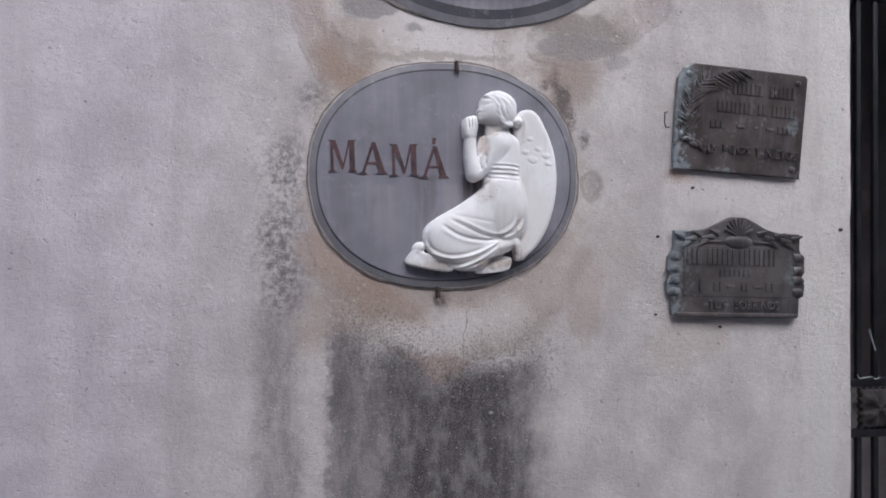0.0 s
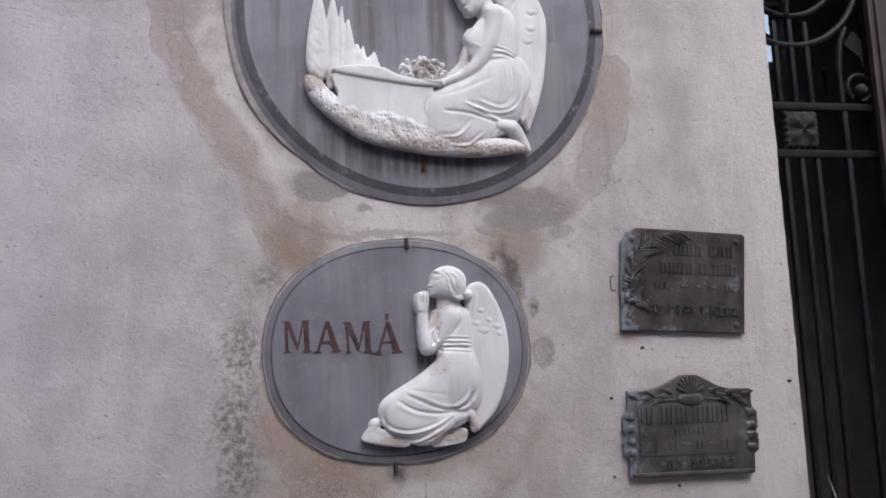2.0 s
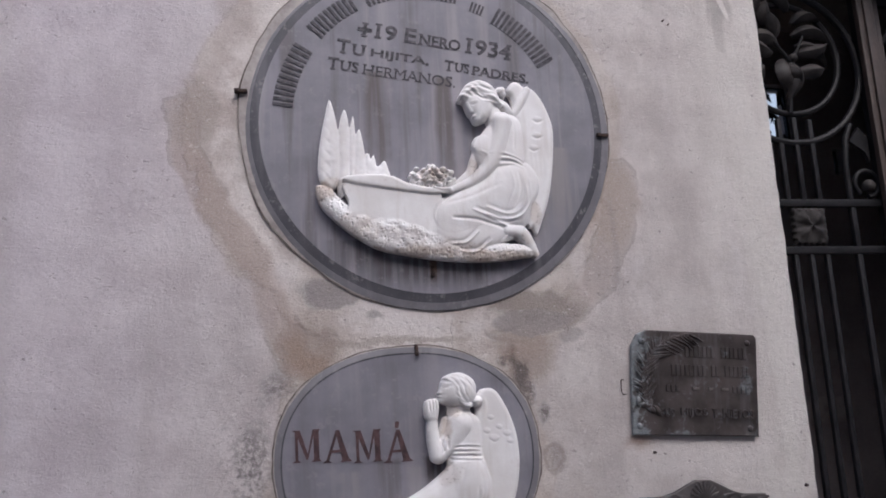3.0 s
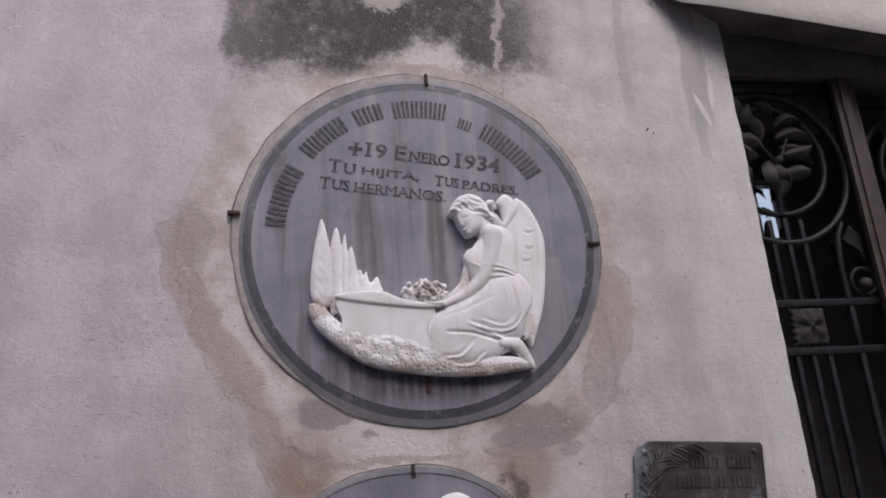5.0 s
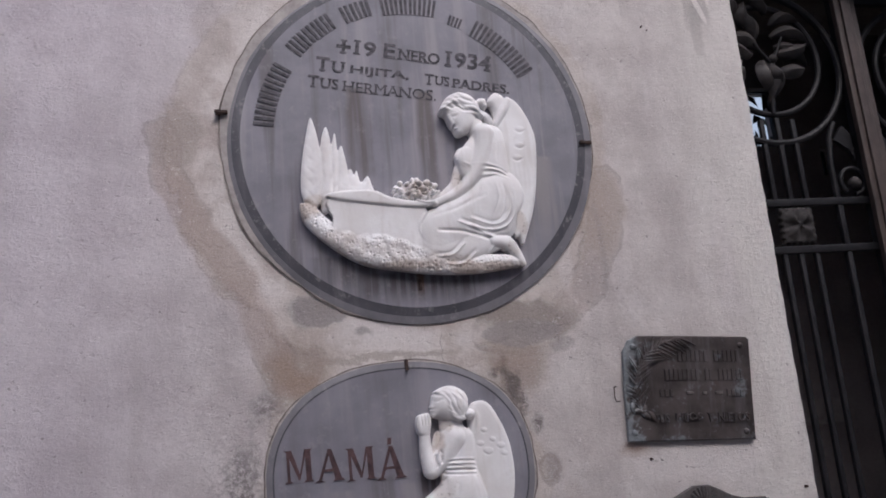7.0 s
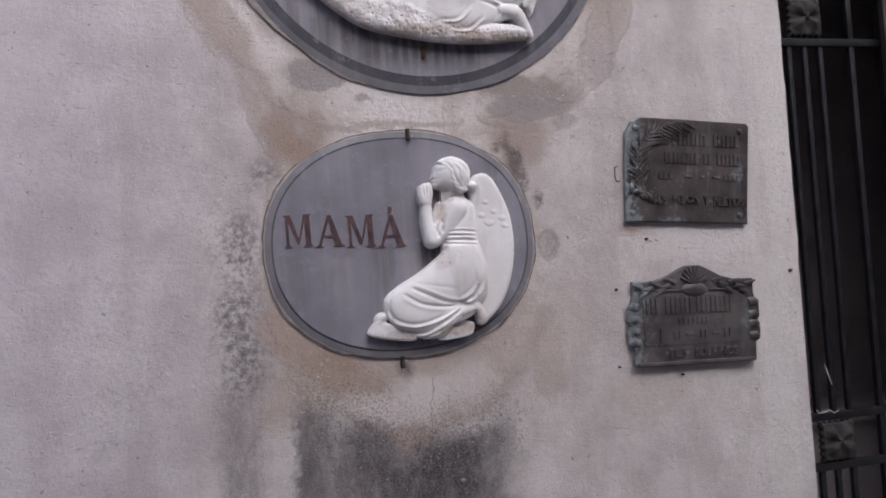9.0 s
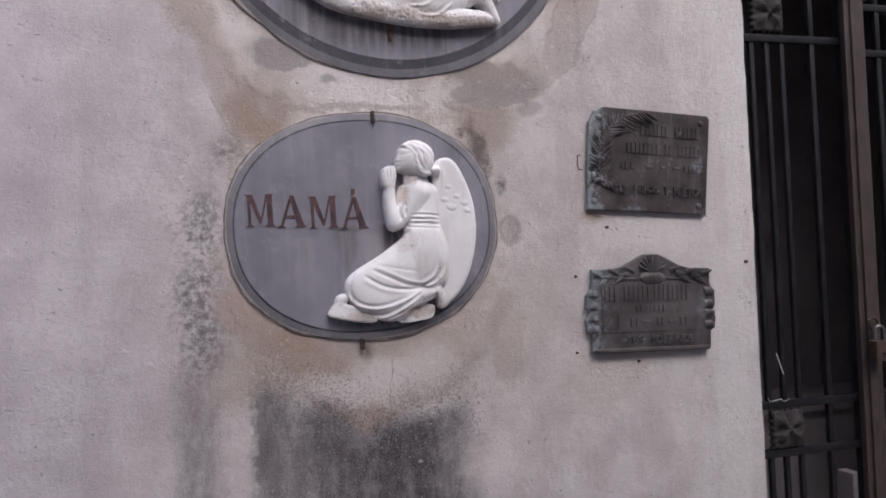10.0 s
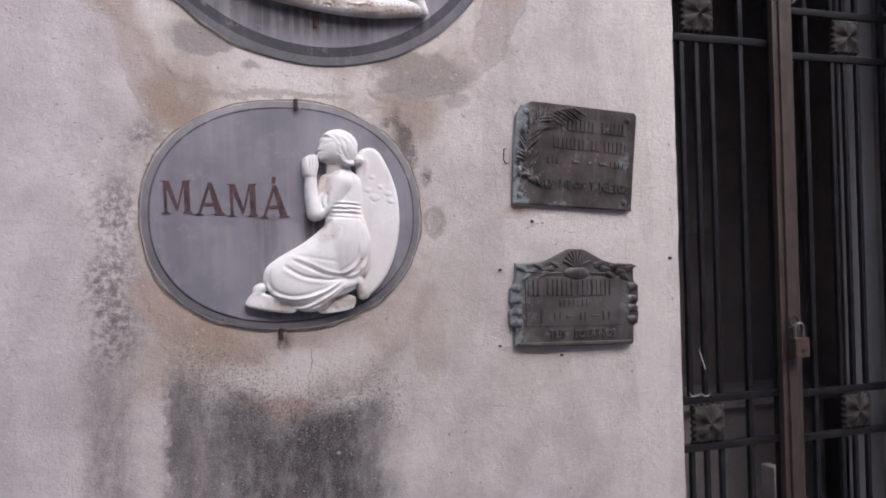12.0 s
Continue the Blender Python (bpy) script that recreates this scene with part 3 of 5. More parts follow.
def super_oval(a, b, power=2.0, n=96, wobble=0.0, seed=0.0):
    out = []
    for i in range(n):
        t = 2 * math.pi * i / n
        c, s = math.cos(t), math.sin(t)
        k = 1 + wobble * (noise.noise((3 * c + seed, 3 * s, seed)) + 0.5 * noise.noise((9 * c, 9 * s, seed)))
        out.append((a * k * math.copysign(abs(c) ** (2 / power), c), b * k * math.copysign(abs(s) ** (2 / power), s)))
    return out


def ring_slab(outer, inner, profile_y, back=0.0):
    """A moulding between two outlines of equal count; profile_y: the depths at outer and inner edge."""
    bm = bmesh.new()
    rows = [[bm.verts.new((x, y, z)) for x, z in line] for line, y in ((outer, back), (outer, profile_y[0]), (inner, profile_y[1]), (inner, back))]
    n = len(outer)
    for a, b in zip(rows, rows[1:] + rows[:1]):
        for k in range(n):
            bm.faces.new((a[k], a[(k + 1) % n], b[(k + 1) % n], b[k]))
    return bm


def lettering(text, height, width, depth=0.0016):
    """A mesh of letters in Blender's own font, of the given height and width, based at its left foot, in the wall's plane."""
    curve = bpy.data.curves.new("letters", "FONT")
    curve.body, curve.size, curve.extrude, curve.resolution_u, curve.offset = text, 1.0, 0.5, 3, 0.0 if "M" in text else 0.024
    ob = bpy.data.objects.new("letters", curve)
    scene.collection.objects.link(ob)
    mesh = bpy.data.meshes.new_from_object(ob.evaluated_get(bpy.context.evaluated_depsgraph_get()))
    bpy.data.objects.remove(ob)
    bpy.data.curves.remove(curve)
    co = np.empty(len(mesh.vertices) * 3)
    mesh.vertices.foreach_get("co", co)
    co = co.reshape(-1, 3)
    low, high = co.min(0), co.max(0)
    flat = np.empty_like(co)
    flat[:, 0] = (co[:, 0] - low[0]) / (high[0] - low[0]) * width
    flat[:, 2] = (co[:, 1] - low[1]) / (high[1] - low[1]) * height
    flat[:, 1] = -co[:, 2] * depth
    mesh.vertices.foreach_set("co", flat.ravel())
    mesh.update()
    return mesh


# ---- relief carving: forms joined into one height over a flat ground ----
def smooth_line(points, closed=True, k=7):
    p = np.array(points, float)
    n = len(p)
    out = []
    for i in range(n if closed else n - 1):
        a, b, c, d = (p[(i + j) % n] if closed else p[min(max(i + j, 0), n - 1)] for j in (-1, 0, 1, 2))
        for t in np.arange(k) / k:
            out.append(0.5 * (2 * b + (c - a) * t + (2 * a - 5 * b + 4 * c - d) * t * t + (3 * b - a - 3 * c + d) * t ** 3))
    if not closed:
        out.append(p[-1])
    return np.array(out)


class Carving:
    """A grid in millimetres on which rounded forms are carved."""

    def __init__(self, x0, x1, z0, z1, cell):
        self.cell = cell
        self.u, self.v = np.meshgrid(np.arange(x0, x1, cell), np.arange(z0, z1, cell), indexing="ij")
        self.h = np.full(self.u.shape, -1.0)
        self.s = np.full(self.u.shape, 1e3)

    def join(self, sdf, height, blend=0.0):
        top = np.maximum(self.h, height)
        if blend:
            k = np.clip(1 - np.abs(self.h - height) / blend, 0, 1)
            top = top + np.where(self.h > 0, 0.25 * blend * k * k, 0)
        self.h = np.where(sdf < 0, top, self.h)
        self.s = np.minimum(self.s, sdf)
        return sdf < 0

    def near(self, line, closed):
        d2, inside = np.full(self.u.shape, 1e9), np.zeros(self.u.shape, bool)
        for (ax, az), (bx, bz) in zip(line, np.roll(line, -1, 0) if closed else line[1:]):
            ex, ez = bx - ax, bz - az
            t = np.clip(((self.u - ax) * ex + (self.v - az) * ez) / (ex * ex + ez * ez + 1e-9), 0, 1)
            d2 = np.minimum(d2, (self.u - ax - t * ex) ** 2 + (self.v - az - t * ez) ** 2)
            if closed and az != bz:
                inside ^= ((az > self.v) != (bz > self.v)) & (self.u < ex * (self.v - az) / ez + ax)
        d = np.sqrt(d2)
        return np.where(inside, -d, d)

    def sheet(self, outline, base, bulge, width, rough=None, tilt=(0, 0), blend=0.0):
        d = self.near(smooth_line(outline), True)
        t = np.clip(-d / width, 0, 1)
        mid = np.mean(outline, 0)
        height = base + bulge * np.sqrt(1 - (1 - t) ** 2) + tilt[0] * (self.u - mid[0]) + tilt[1] * (self.v - mid[1])
        if rough is not None:
            height = height + rough
        return self.join(d, height, blend)

    def limb(self, points, radii, base, bulge, blend=0.0):
        best, height = np.full(self.u.shape, 1e3), np.full(self.u.shape, -1.0)
        line = smooth_line(points, False)
        r_line = np.interp(np.linspace(0, len(points) - 1, len(line)), range(len(points)), radii)
        for (a, b, ra, rb) in zip(line, line[1:], r_line, r_line[1:]):
            e = b - a
            t = np.clip(((self.u - a[0]) * e[0] + (self.v - a[1]) * e[1]) / (e @ e + 1e-9), 0, 1)
            d, r = np.hypot(self.u - a[0] - t * e[0], self.v - a[1] - t * e[1]), ra + (rb - ra) * t
            best = np.minimum(best, d - r)
            height = np.maximum(height, base + bulge * np.sqrt(np.clip(1 - (d / r) ** 2, 0, 1)) * r / max(radii))
        return self.join(best, height, blend)

    def ball(self, c, rx, rz, base, bulge, turn=0.0, blend=0.0):
        a = radians(turn)
        p, q = self.u - c[0], self.v - c[1]
        p, q = p * math.cos(a) + q * math.sin(a), q * math.cos(a) - p * math.sin(a)
        rho = np.hypot(p / rx, q / rz)
        return self.join((rho - 1) * min(rx, rz), base + bulge * np.sqrt(np.clip(1 - rho ** 2, 0, 1)), blend)

    def fold(self, points, amount, width, mask=None):
        """A ridge, or with a minus a groove, that fades towards its ends."""
        line = smooth_line(points, False)
        d = self.near(line, False)
        ends = np.minimum(np.hypot(self.u - line[0][0], self.v - line[0][1]), np.hypot(self.u - line[-1][0], self.v - line[-1][1]))
        rise = amount * np.exp(-(d / width) ** 2) * np.clip(0.35 + ends / (5 * width), 0, 1)
        self.h = np.where((self.s < 0) & (True if mask is None else mask), self.h + rise, self.h)

    def lumps(self, scale, seed=0.0):
        out = np.zeros(self.u.shape)
        for i in range(out.shape[0]):
            for j in range(out.shape[1]):
                out[i, j] = noise.noise((self.u[i, j] / scale, seed, self.v[i, j] / scale))
        return out

    def finish(self, name, material, place, back=0.0):
        h, s, n, m = self.h.copy(), self.s, *self.h.shape
        inside = s < 0
        pad = np.where(inside, h, 0)
        weight = inside.astype(float)
        acc, cnt = np.zeros_like(pad), np.zeros_like(pad)
        for di in (-1, 0, 1):
            for dj in (-1, 0, 1):
                w = (2 - abs(di)) * (2 - abs(dj))
                acc += w * np.roll(np.roll(pad, di, 0), dj, 1)
                cnt += w * np.roll(np.roll(weight, di, 0), dj, 1)
        soft = acc / np.maximum(cnt, 1e-9)
        h = np.where(inside, 0.45 * h + 0.55 * soft, soft)
        gu, gv = np.gradient(s, self.cell)
        norm = np.maximum(np.hypot(gu, gv), 1e-6)
        shift = np.where(inside, 0, np.clip(s, 0, 1.6 * self.cell))
        u, v = self.u - shift * gu / norm, self.v - shift * gv / norm
        corner = inside[:-1, :-1] | inside[1:, :-1] | inside[1:, 1:] | inside[:-1, 1:]
        ids, verts, faces = {}, [], []

        def vert(i, j):
            if (i, j) not in ids:
                ids[i, j] = len(verts)
                verts.append((u[i, j] / 1000, -h[i, j] / 1000, v[i, j] / 1000))
            return ids[i, j]

        for i, j in zip(*np.nonzero(corner)):
            faces.append((vert(i, j), vert(i + 1, j), vert(i + 1, j + 1), vert(i, j + 1)))
        edges = {}
        for f in faces:
            for a, b in zip(f, f[1:] + f[:1]):
                edges[a, b] = True
        foot = {}
        for a, b in [e for e in edges if (e[1], e[0]) not in edges]:
            for k in (a, b):
                if k not in foot:
                    foot[k] = len(verts)
                    verts.append((verts[k][0], -back, verts[k][2]))
            faces.append((b, a, foot[a], foot[b]))
        mesh = bpy.data.meshes.new(name)
        mesh.from_pydata(verts, [], faces)
        mesh.shade_smooth()
        mesh.set_sharp_from_angle(angle=radians(62))
        ob = mesh_object(name, mesh, material)
        ob.location = place
        return ob


# ---- structure ----
EDGE = 1.206            # the wall's corner at the doorway
DOOR_R = 1.994          # the doorway's other corner
TOP = 3.9


def front_wall(name, x0, x1, door_side, z0=0.0, z1=TOP):
    """A plastered wall whose face undulates a little, with a chipped arris towards the doorway and a rebate behind it."""
    nx, nz = int((x1 - x0) / 0.03), int((z1 - z0) / 0.03)
    verts, faces = [], []
    for i in range(nx + 1):
        for j in range(nz + 1):
            x, z = x0 + (x1 - x0) * i / nx, z0 + (z1 - z0) * j / nz
            y = 0.0022 * noise.noise((x * 2.1, 0.0, z * 2.1)) + 0.0009 * noise.noise((x * 9, 3.0, z * 9))
            end = i == (nx if door_side > 0 else 0)
            if end:
                x += 0.004 * noise.noise((7.0, 1.0, z * 14)) - door_side * 0.002 * max(0.0, noise.noise((2.0, 5.0, z * 40)) - 0.2) * 6
                y += 0.002
            verts.append((x, y, z))
    row = nz + 1
    for i in range(nx):
        for j in range(nz):
            a = i * row + j
            faces.append((a, a + row, a + row + 1, a + 1))
    # the return of the arris, the rebate and the back
    edge = nx if door_side > 0 else 0
    other = 0 if door_side > 0 else nx
    last = [edge * row + j for j in range(row)]
    xe = x1 if door_side > 0 else x0
    xo = x0 if door_side > 0 else x1
    for x, y in ((xe, 0.052), (xe - door_side * 0.15, 0.052), (xe - door_side * 0.15, 0.40), (xo, 0.40)):
        cur = []
        for j in range(row):
            cur.append(len(verts))
            verts.append((x, y, z0 + (z1 - z0) * j / nz))
        for j in range(nz):
            f = (last[j], cur[j], cur[j + 1], last[j + 1])
            faces.append(f if door_side > 0 else f[::-1])
        last = cur
    ends = [other * row + j for j in range(row)]
    for j in range(nz):
        f = (last[j], ends[j], ends[j + 1], last[j + 1])
        faces.append(f if door_side > 0 else f[::-1])
    mesh = bpy.data.meshes.new(name)
    mesh.from_pydata(verts, [], faces)
    mesh.shade_smooth()
    mesh.set_sharp_from_angle(angle=radians(35))
    return mesh_object(name, mesh, PLASTER)


tagged(front_wall("wall_south", -4.0, EDGE, 1), "weathered lavender and beige plaster wall with soot stains", "wall", kind="structure")
tagged(front_wall("wall_south_east", DOOR_R, 5.0, -1), "weathered plaster wall beyond the iron gate", "wall", kind="structure")
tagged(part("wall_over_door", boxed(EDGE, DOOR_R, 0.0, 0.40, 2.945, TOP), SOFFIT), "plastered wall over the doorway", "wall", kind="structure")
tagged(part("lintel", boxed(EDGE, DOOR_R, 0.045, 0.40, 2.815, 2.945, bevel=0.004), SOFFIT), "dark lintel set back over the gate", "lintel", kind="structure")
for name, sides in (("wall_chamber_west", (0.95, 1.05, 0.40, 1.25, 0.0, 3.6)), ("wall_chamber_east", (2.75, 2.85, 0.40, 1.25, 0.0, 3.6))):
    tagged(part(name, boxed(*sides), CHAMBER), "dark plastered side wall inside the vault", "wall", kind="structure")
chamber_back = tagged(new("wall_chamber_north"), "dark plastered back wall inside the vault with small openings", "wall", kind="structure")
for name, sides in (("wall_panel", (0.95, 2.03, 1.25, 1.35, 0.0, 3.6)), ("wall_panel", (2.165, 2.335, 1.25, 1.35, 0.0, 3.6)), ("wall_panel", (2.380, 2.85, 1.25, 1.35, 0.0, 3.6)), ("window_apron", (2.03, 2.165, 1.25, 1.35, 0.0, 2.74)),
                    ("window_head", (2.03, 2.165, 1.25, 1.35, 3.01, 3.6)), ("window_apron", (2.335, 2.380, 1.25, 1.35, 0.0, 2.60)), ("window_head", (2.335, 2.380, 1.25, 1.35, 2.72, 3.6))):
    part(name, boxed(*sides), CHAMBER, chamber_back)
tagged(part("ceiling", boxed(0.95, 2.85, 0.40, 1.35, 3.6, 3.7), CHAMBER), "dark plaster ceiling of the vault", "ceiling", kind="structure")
tagged(part("roof", boxed(-4.0, 5.0, 0.0, 1.4, TOP, TOP + 0.12), CANOPY), "flat rendered roof slab of the vault", "roof", kind="structure")
for name, x0, x1, z0, z1 in (("window_1", 2.03, 2.165, 2.74, 3.01), ("window_2", 2.335, 2.380, 2.60, 2.72)):
    window = tagged(new(name), "small clear window in the vault's back wall", "window", kind="structure")
    window.location = ((x0 + x1) / 2, 1.30, (z0 + z1) / 2)
    w, h = (x1 - x0) / 2, (z1 - z0) / 2
    part("window_frame", ring_slab([(-w, -h), (w, -h), (w, h), (-w, h)], [(-w + 0.006, -h + 0.006), (w - 0.006, -h + 0.006), (w - 0.006, h - 0.006), (-w + 0.006, h - 0.006)], (-0.012, -0.012), 0.012), IRON, window)
    pane_ob = part("pane", boxed(-w + 0.005, w - 0.005, -0.002, 0.002, -h + 0.005, h - 0.005), GLASS, window, "clear glass pane")
    pane_ob.visible_shadow = False
    # dark jagged pieces added over the glass to break up its bright outline
    for a, b, c, d in ((-1.0, -0.55, 0.1, 1.0), (-0.2, 0.15, -0.25, 0.05), (0.45, 1.0, 0.35, 1.0), (0.5, 1.0, -1.0, -0.55), (-0.6, -0.2, -1.0, -0.35), (-0.5, 0.6, -0.12, 0.22), (-1.0, 0.1, 0.62, 1.0)):
        flake = [(a * w, c * h), ((a + b) / 2 * w, (c + 0.12) * h), (b * w, (c - 0.10 * (c > -0.9)) * h), ((b - 0.15) * w, (c + d) / 2 * h), (b * w, (d - 0.2) * h), ((a + 0.2) * w, d * h), ((a + 0.05 * (a > -0.9)) * w, (c + d) / 2 * h)]
        part("dark_piece", slab([(0.95 * p, 0.96 * q) for p, q in flake], -0.003, -0.0045), IRON, pane_ob, "dark jagged piece added on the glass")

tagged(part("backdrop", boxed(2.3, 3.9, 2.6, 2.64, 2.5, 3.85), PALE_SKY), "pale overcast sky behind the vault's back windows", "backdrop", kind="structure")
ground = bmesh.new()
bmesh.ops.create_grid(ground, x_segments=40, y_segments=40, size=400.0)
tagged(part("ground", ground, PAVING), "grey paved ground of the cemetery lane", "ground", kind="structure")
# unseen wall, added to close the lane and to block low sky light
tagged(part("unseen_wall_opposite", boxed(-9.0, 9.0, -4.7, -4.3, 0.0, 5.1), FACADE), "unseen plain wall added across the lane to block low sky", "wall", kind="structure")
tagged(part("floor_chamber", boxed(1.05, 2.75, 0.0, 1.25, 0.004, 0.06), PAVING), "dark stone floor of the vault", "floor", kind="structure")


# ---- canopy over the doorway, sweeping up at its ends ----
def canopy():
    mid = 1.72
    bm = bmesh.new()
    rows = []
    for i in range(61):
        x = mid - 0.745 * math.cos(math.pi * i / 60)
        t = abs(x - mid)
        low = 2.838 + 0.15 * t + 0.5 * max(0.0, t - 0.46) ** 1.5 + 2.0 * max(0.0, t - 0.64) ** 1.5
        back = low + 0.028 + 0.26 * max(0.0, t - 0.515)
        reach = 0.113 * max(0.0, 1.0 - (max(0.0, t - 0.43) / 0.30) ** 2) + 0.003
        profile = [(0.02, back + 0.004), (-0.03, back), (-reach + 0.004, low + 0.004), (-reach, low), (-reach - 0.004, low + 0.006), (-reach - 0.012, low + 0.06),
                   (-reach - 0.014, low + 0.26), (-reach - 0.03, low + 0.30), (-reach - 0.03, low + 0.34), (0.02, low + 0.36)]
        rows.append([bm.verts.new((x, y + 0.001 * noise.noise((x * 6, y, z * 6)), z)) for y, z in profile])
    for a, b in zip(rows, rows[1:]):
        for k in range(len(a)):
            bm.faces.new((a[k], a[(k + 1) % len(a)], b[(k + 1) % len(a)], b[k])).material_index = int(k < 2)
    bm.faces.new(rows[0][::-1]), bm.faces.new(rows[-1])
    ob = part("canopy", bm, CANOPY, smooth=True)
    # the two underside rows take the darker brown
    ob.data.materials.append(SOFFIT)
    return tagged(ob, "curved beige rendered canopy projecting over the doorway", "canopy", kind="structure")


canopy()


# ---- iron gate ----
GATE_Y = 0.08
RAILS = (0.962, 1.085, 2.029, 2.156)


def rosette(parent, x, z, size=0.094):
    """A square cast rosette: four veined lobes round a bead, with a toothed border."""
    n = 26
    bm = bmesh.new()
    grid = []
    for i in range(n + 1):
        row = []
        for j in range(n + 1):
            p, q = 2 * i / n - 1, 2 * j / n - 1
            r, a = math.hypot(p, q), math.atan2(q, p)
            lobe = max(0.0, math.cos(2 * a + math.pi / 2) ** 2) * math.sin(min(r, 1.0) * math.pi)
            vein = 0.25 * math.cos(18 * a) * r
            rise = 0.006 + 0.012 * lobe + 0.003 * vein + 0.010 * math.exp(-(r / 0.16) ** 2)
            edge = max(abs(p), abs(q))
            tooth = 0.055 * math.sin(11 * (q if abs(p) > abs(q) else p) * math.pi / 2) if edge > 0.98 else 0.0
            k = 1 + tooth
            row.append(bm.verts.new((x + p * k * size / 2, GATE_Y - 0.010 - (rise if edge < 0.98 else 0.002), z + q * k * size / 2)))
        grid.append(row)
    for i in range(n):
        for j in range(n):
            bm.faces.new((grid[i][j], grid[i + 1][j], grid[i + 1][j + 1], grid[i][j + 1]))
    ret = bmesh.ops.extrude_face_region(bm, geom=bm.faces[:])
    bmesh.ops.translate(bm, verts=[v for v in ret["geom"] if isinstance(v, bmesh.types.BMVert)], vec=(0, 0.012, 0))
    return part("rosette", bm, DUSTY_IRON, parent, "square cast-iron rosette, dusty grey", smooth=True)


def petal(parent, c, angle, length, width, lift, curl=0.25):
    """A leaf of sheet iron that arches forward, with a raised midrib."""
    bm = bmesh.new()
    rows = []
    for i in range(9):
        t = i / 8
        w = width * 1.25 * math.sin(math.pi * min(1.0, 0.06 + 0.94 * t)) ** 0.9 * (1.15 - 0.45 * t)
        bend = angle + curl * t * 60
        along = length * t
        px, pz = along * math.cos(radians(angle + curl * t * 40)), along * math.sin(radians(angle + curl * t * 40))
        nx, nz = -math.sin(radians(bend)), math.cos(radians(bend))
        row = []
        for k in range(7):
            s = k / 3 - 1
            y = GATE_Y - 0.012 - lift * math.sin(math.pi * t) - 0.010 * (1 - abs(s)) * math.sin(math.pi * t) + 0.008 * s * s
            row.append(bm.verts.new((c[0] + px + nx * w * s / 2, y, c[1] + pz + nz * w * s / 2)))
        rows.append(row)
    for a, b in zip(rows, rows[1:]):
        for k in range(6):
            bm.faces.new((a[k], a[k + 1], b[k + 1], b[k]))
    ret = bmesh.ops.extrude_face_region(bm, geom=bm.faces[:])
    bmesh.ops.translate(bm, verts=[v for v in ret["geom"] if isinstance(v, bmesh.types.BMVert)], vec=(0, 0.003, 0))
    return part("petal", bm, PETAL_IRON, parent, "curled wrought-iron leaf", smooth=True)


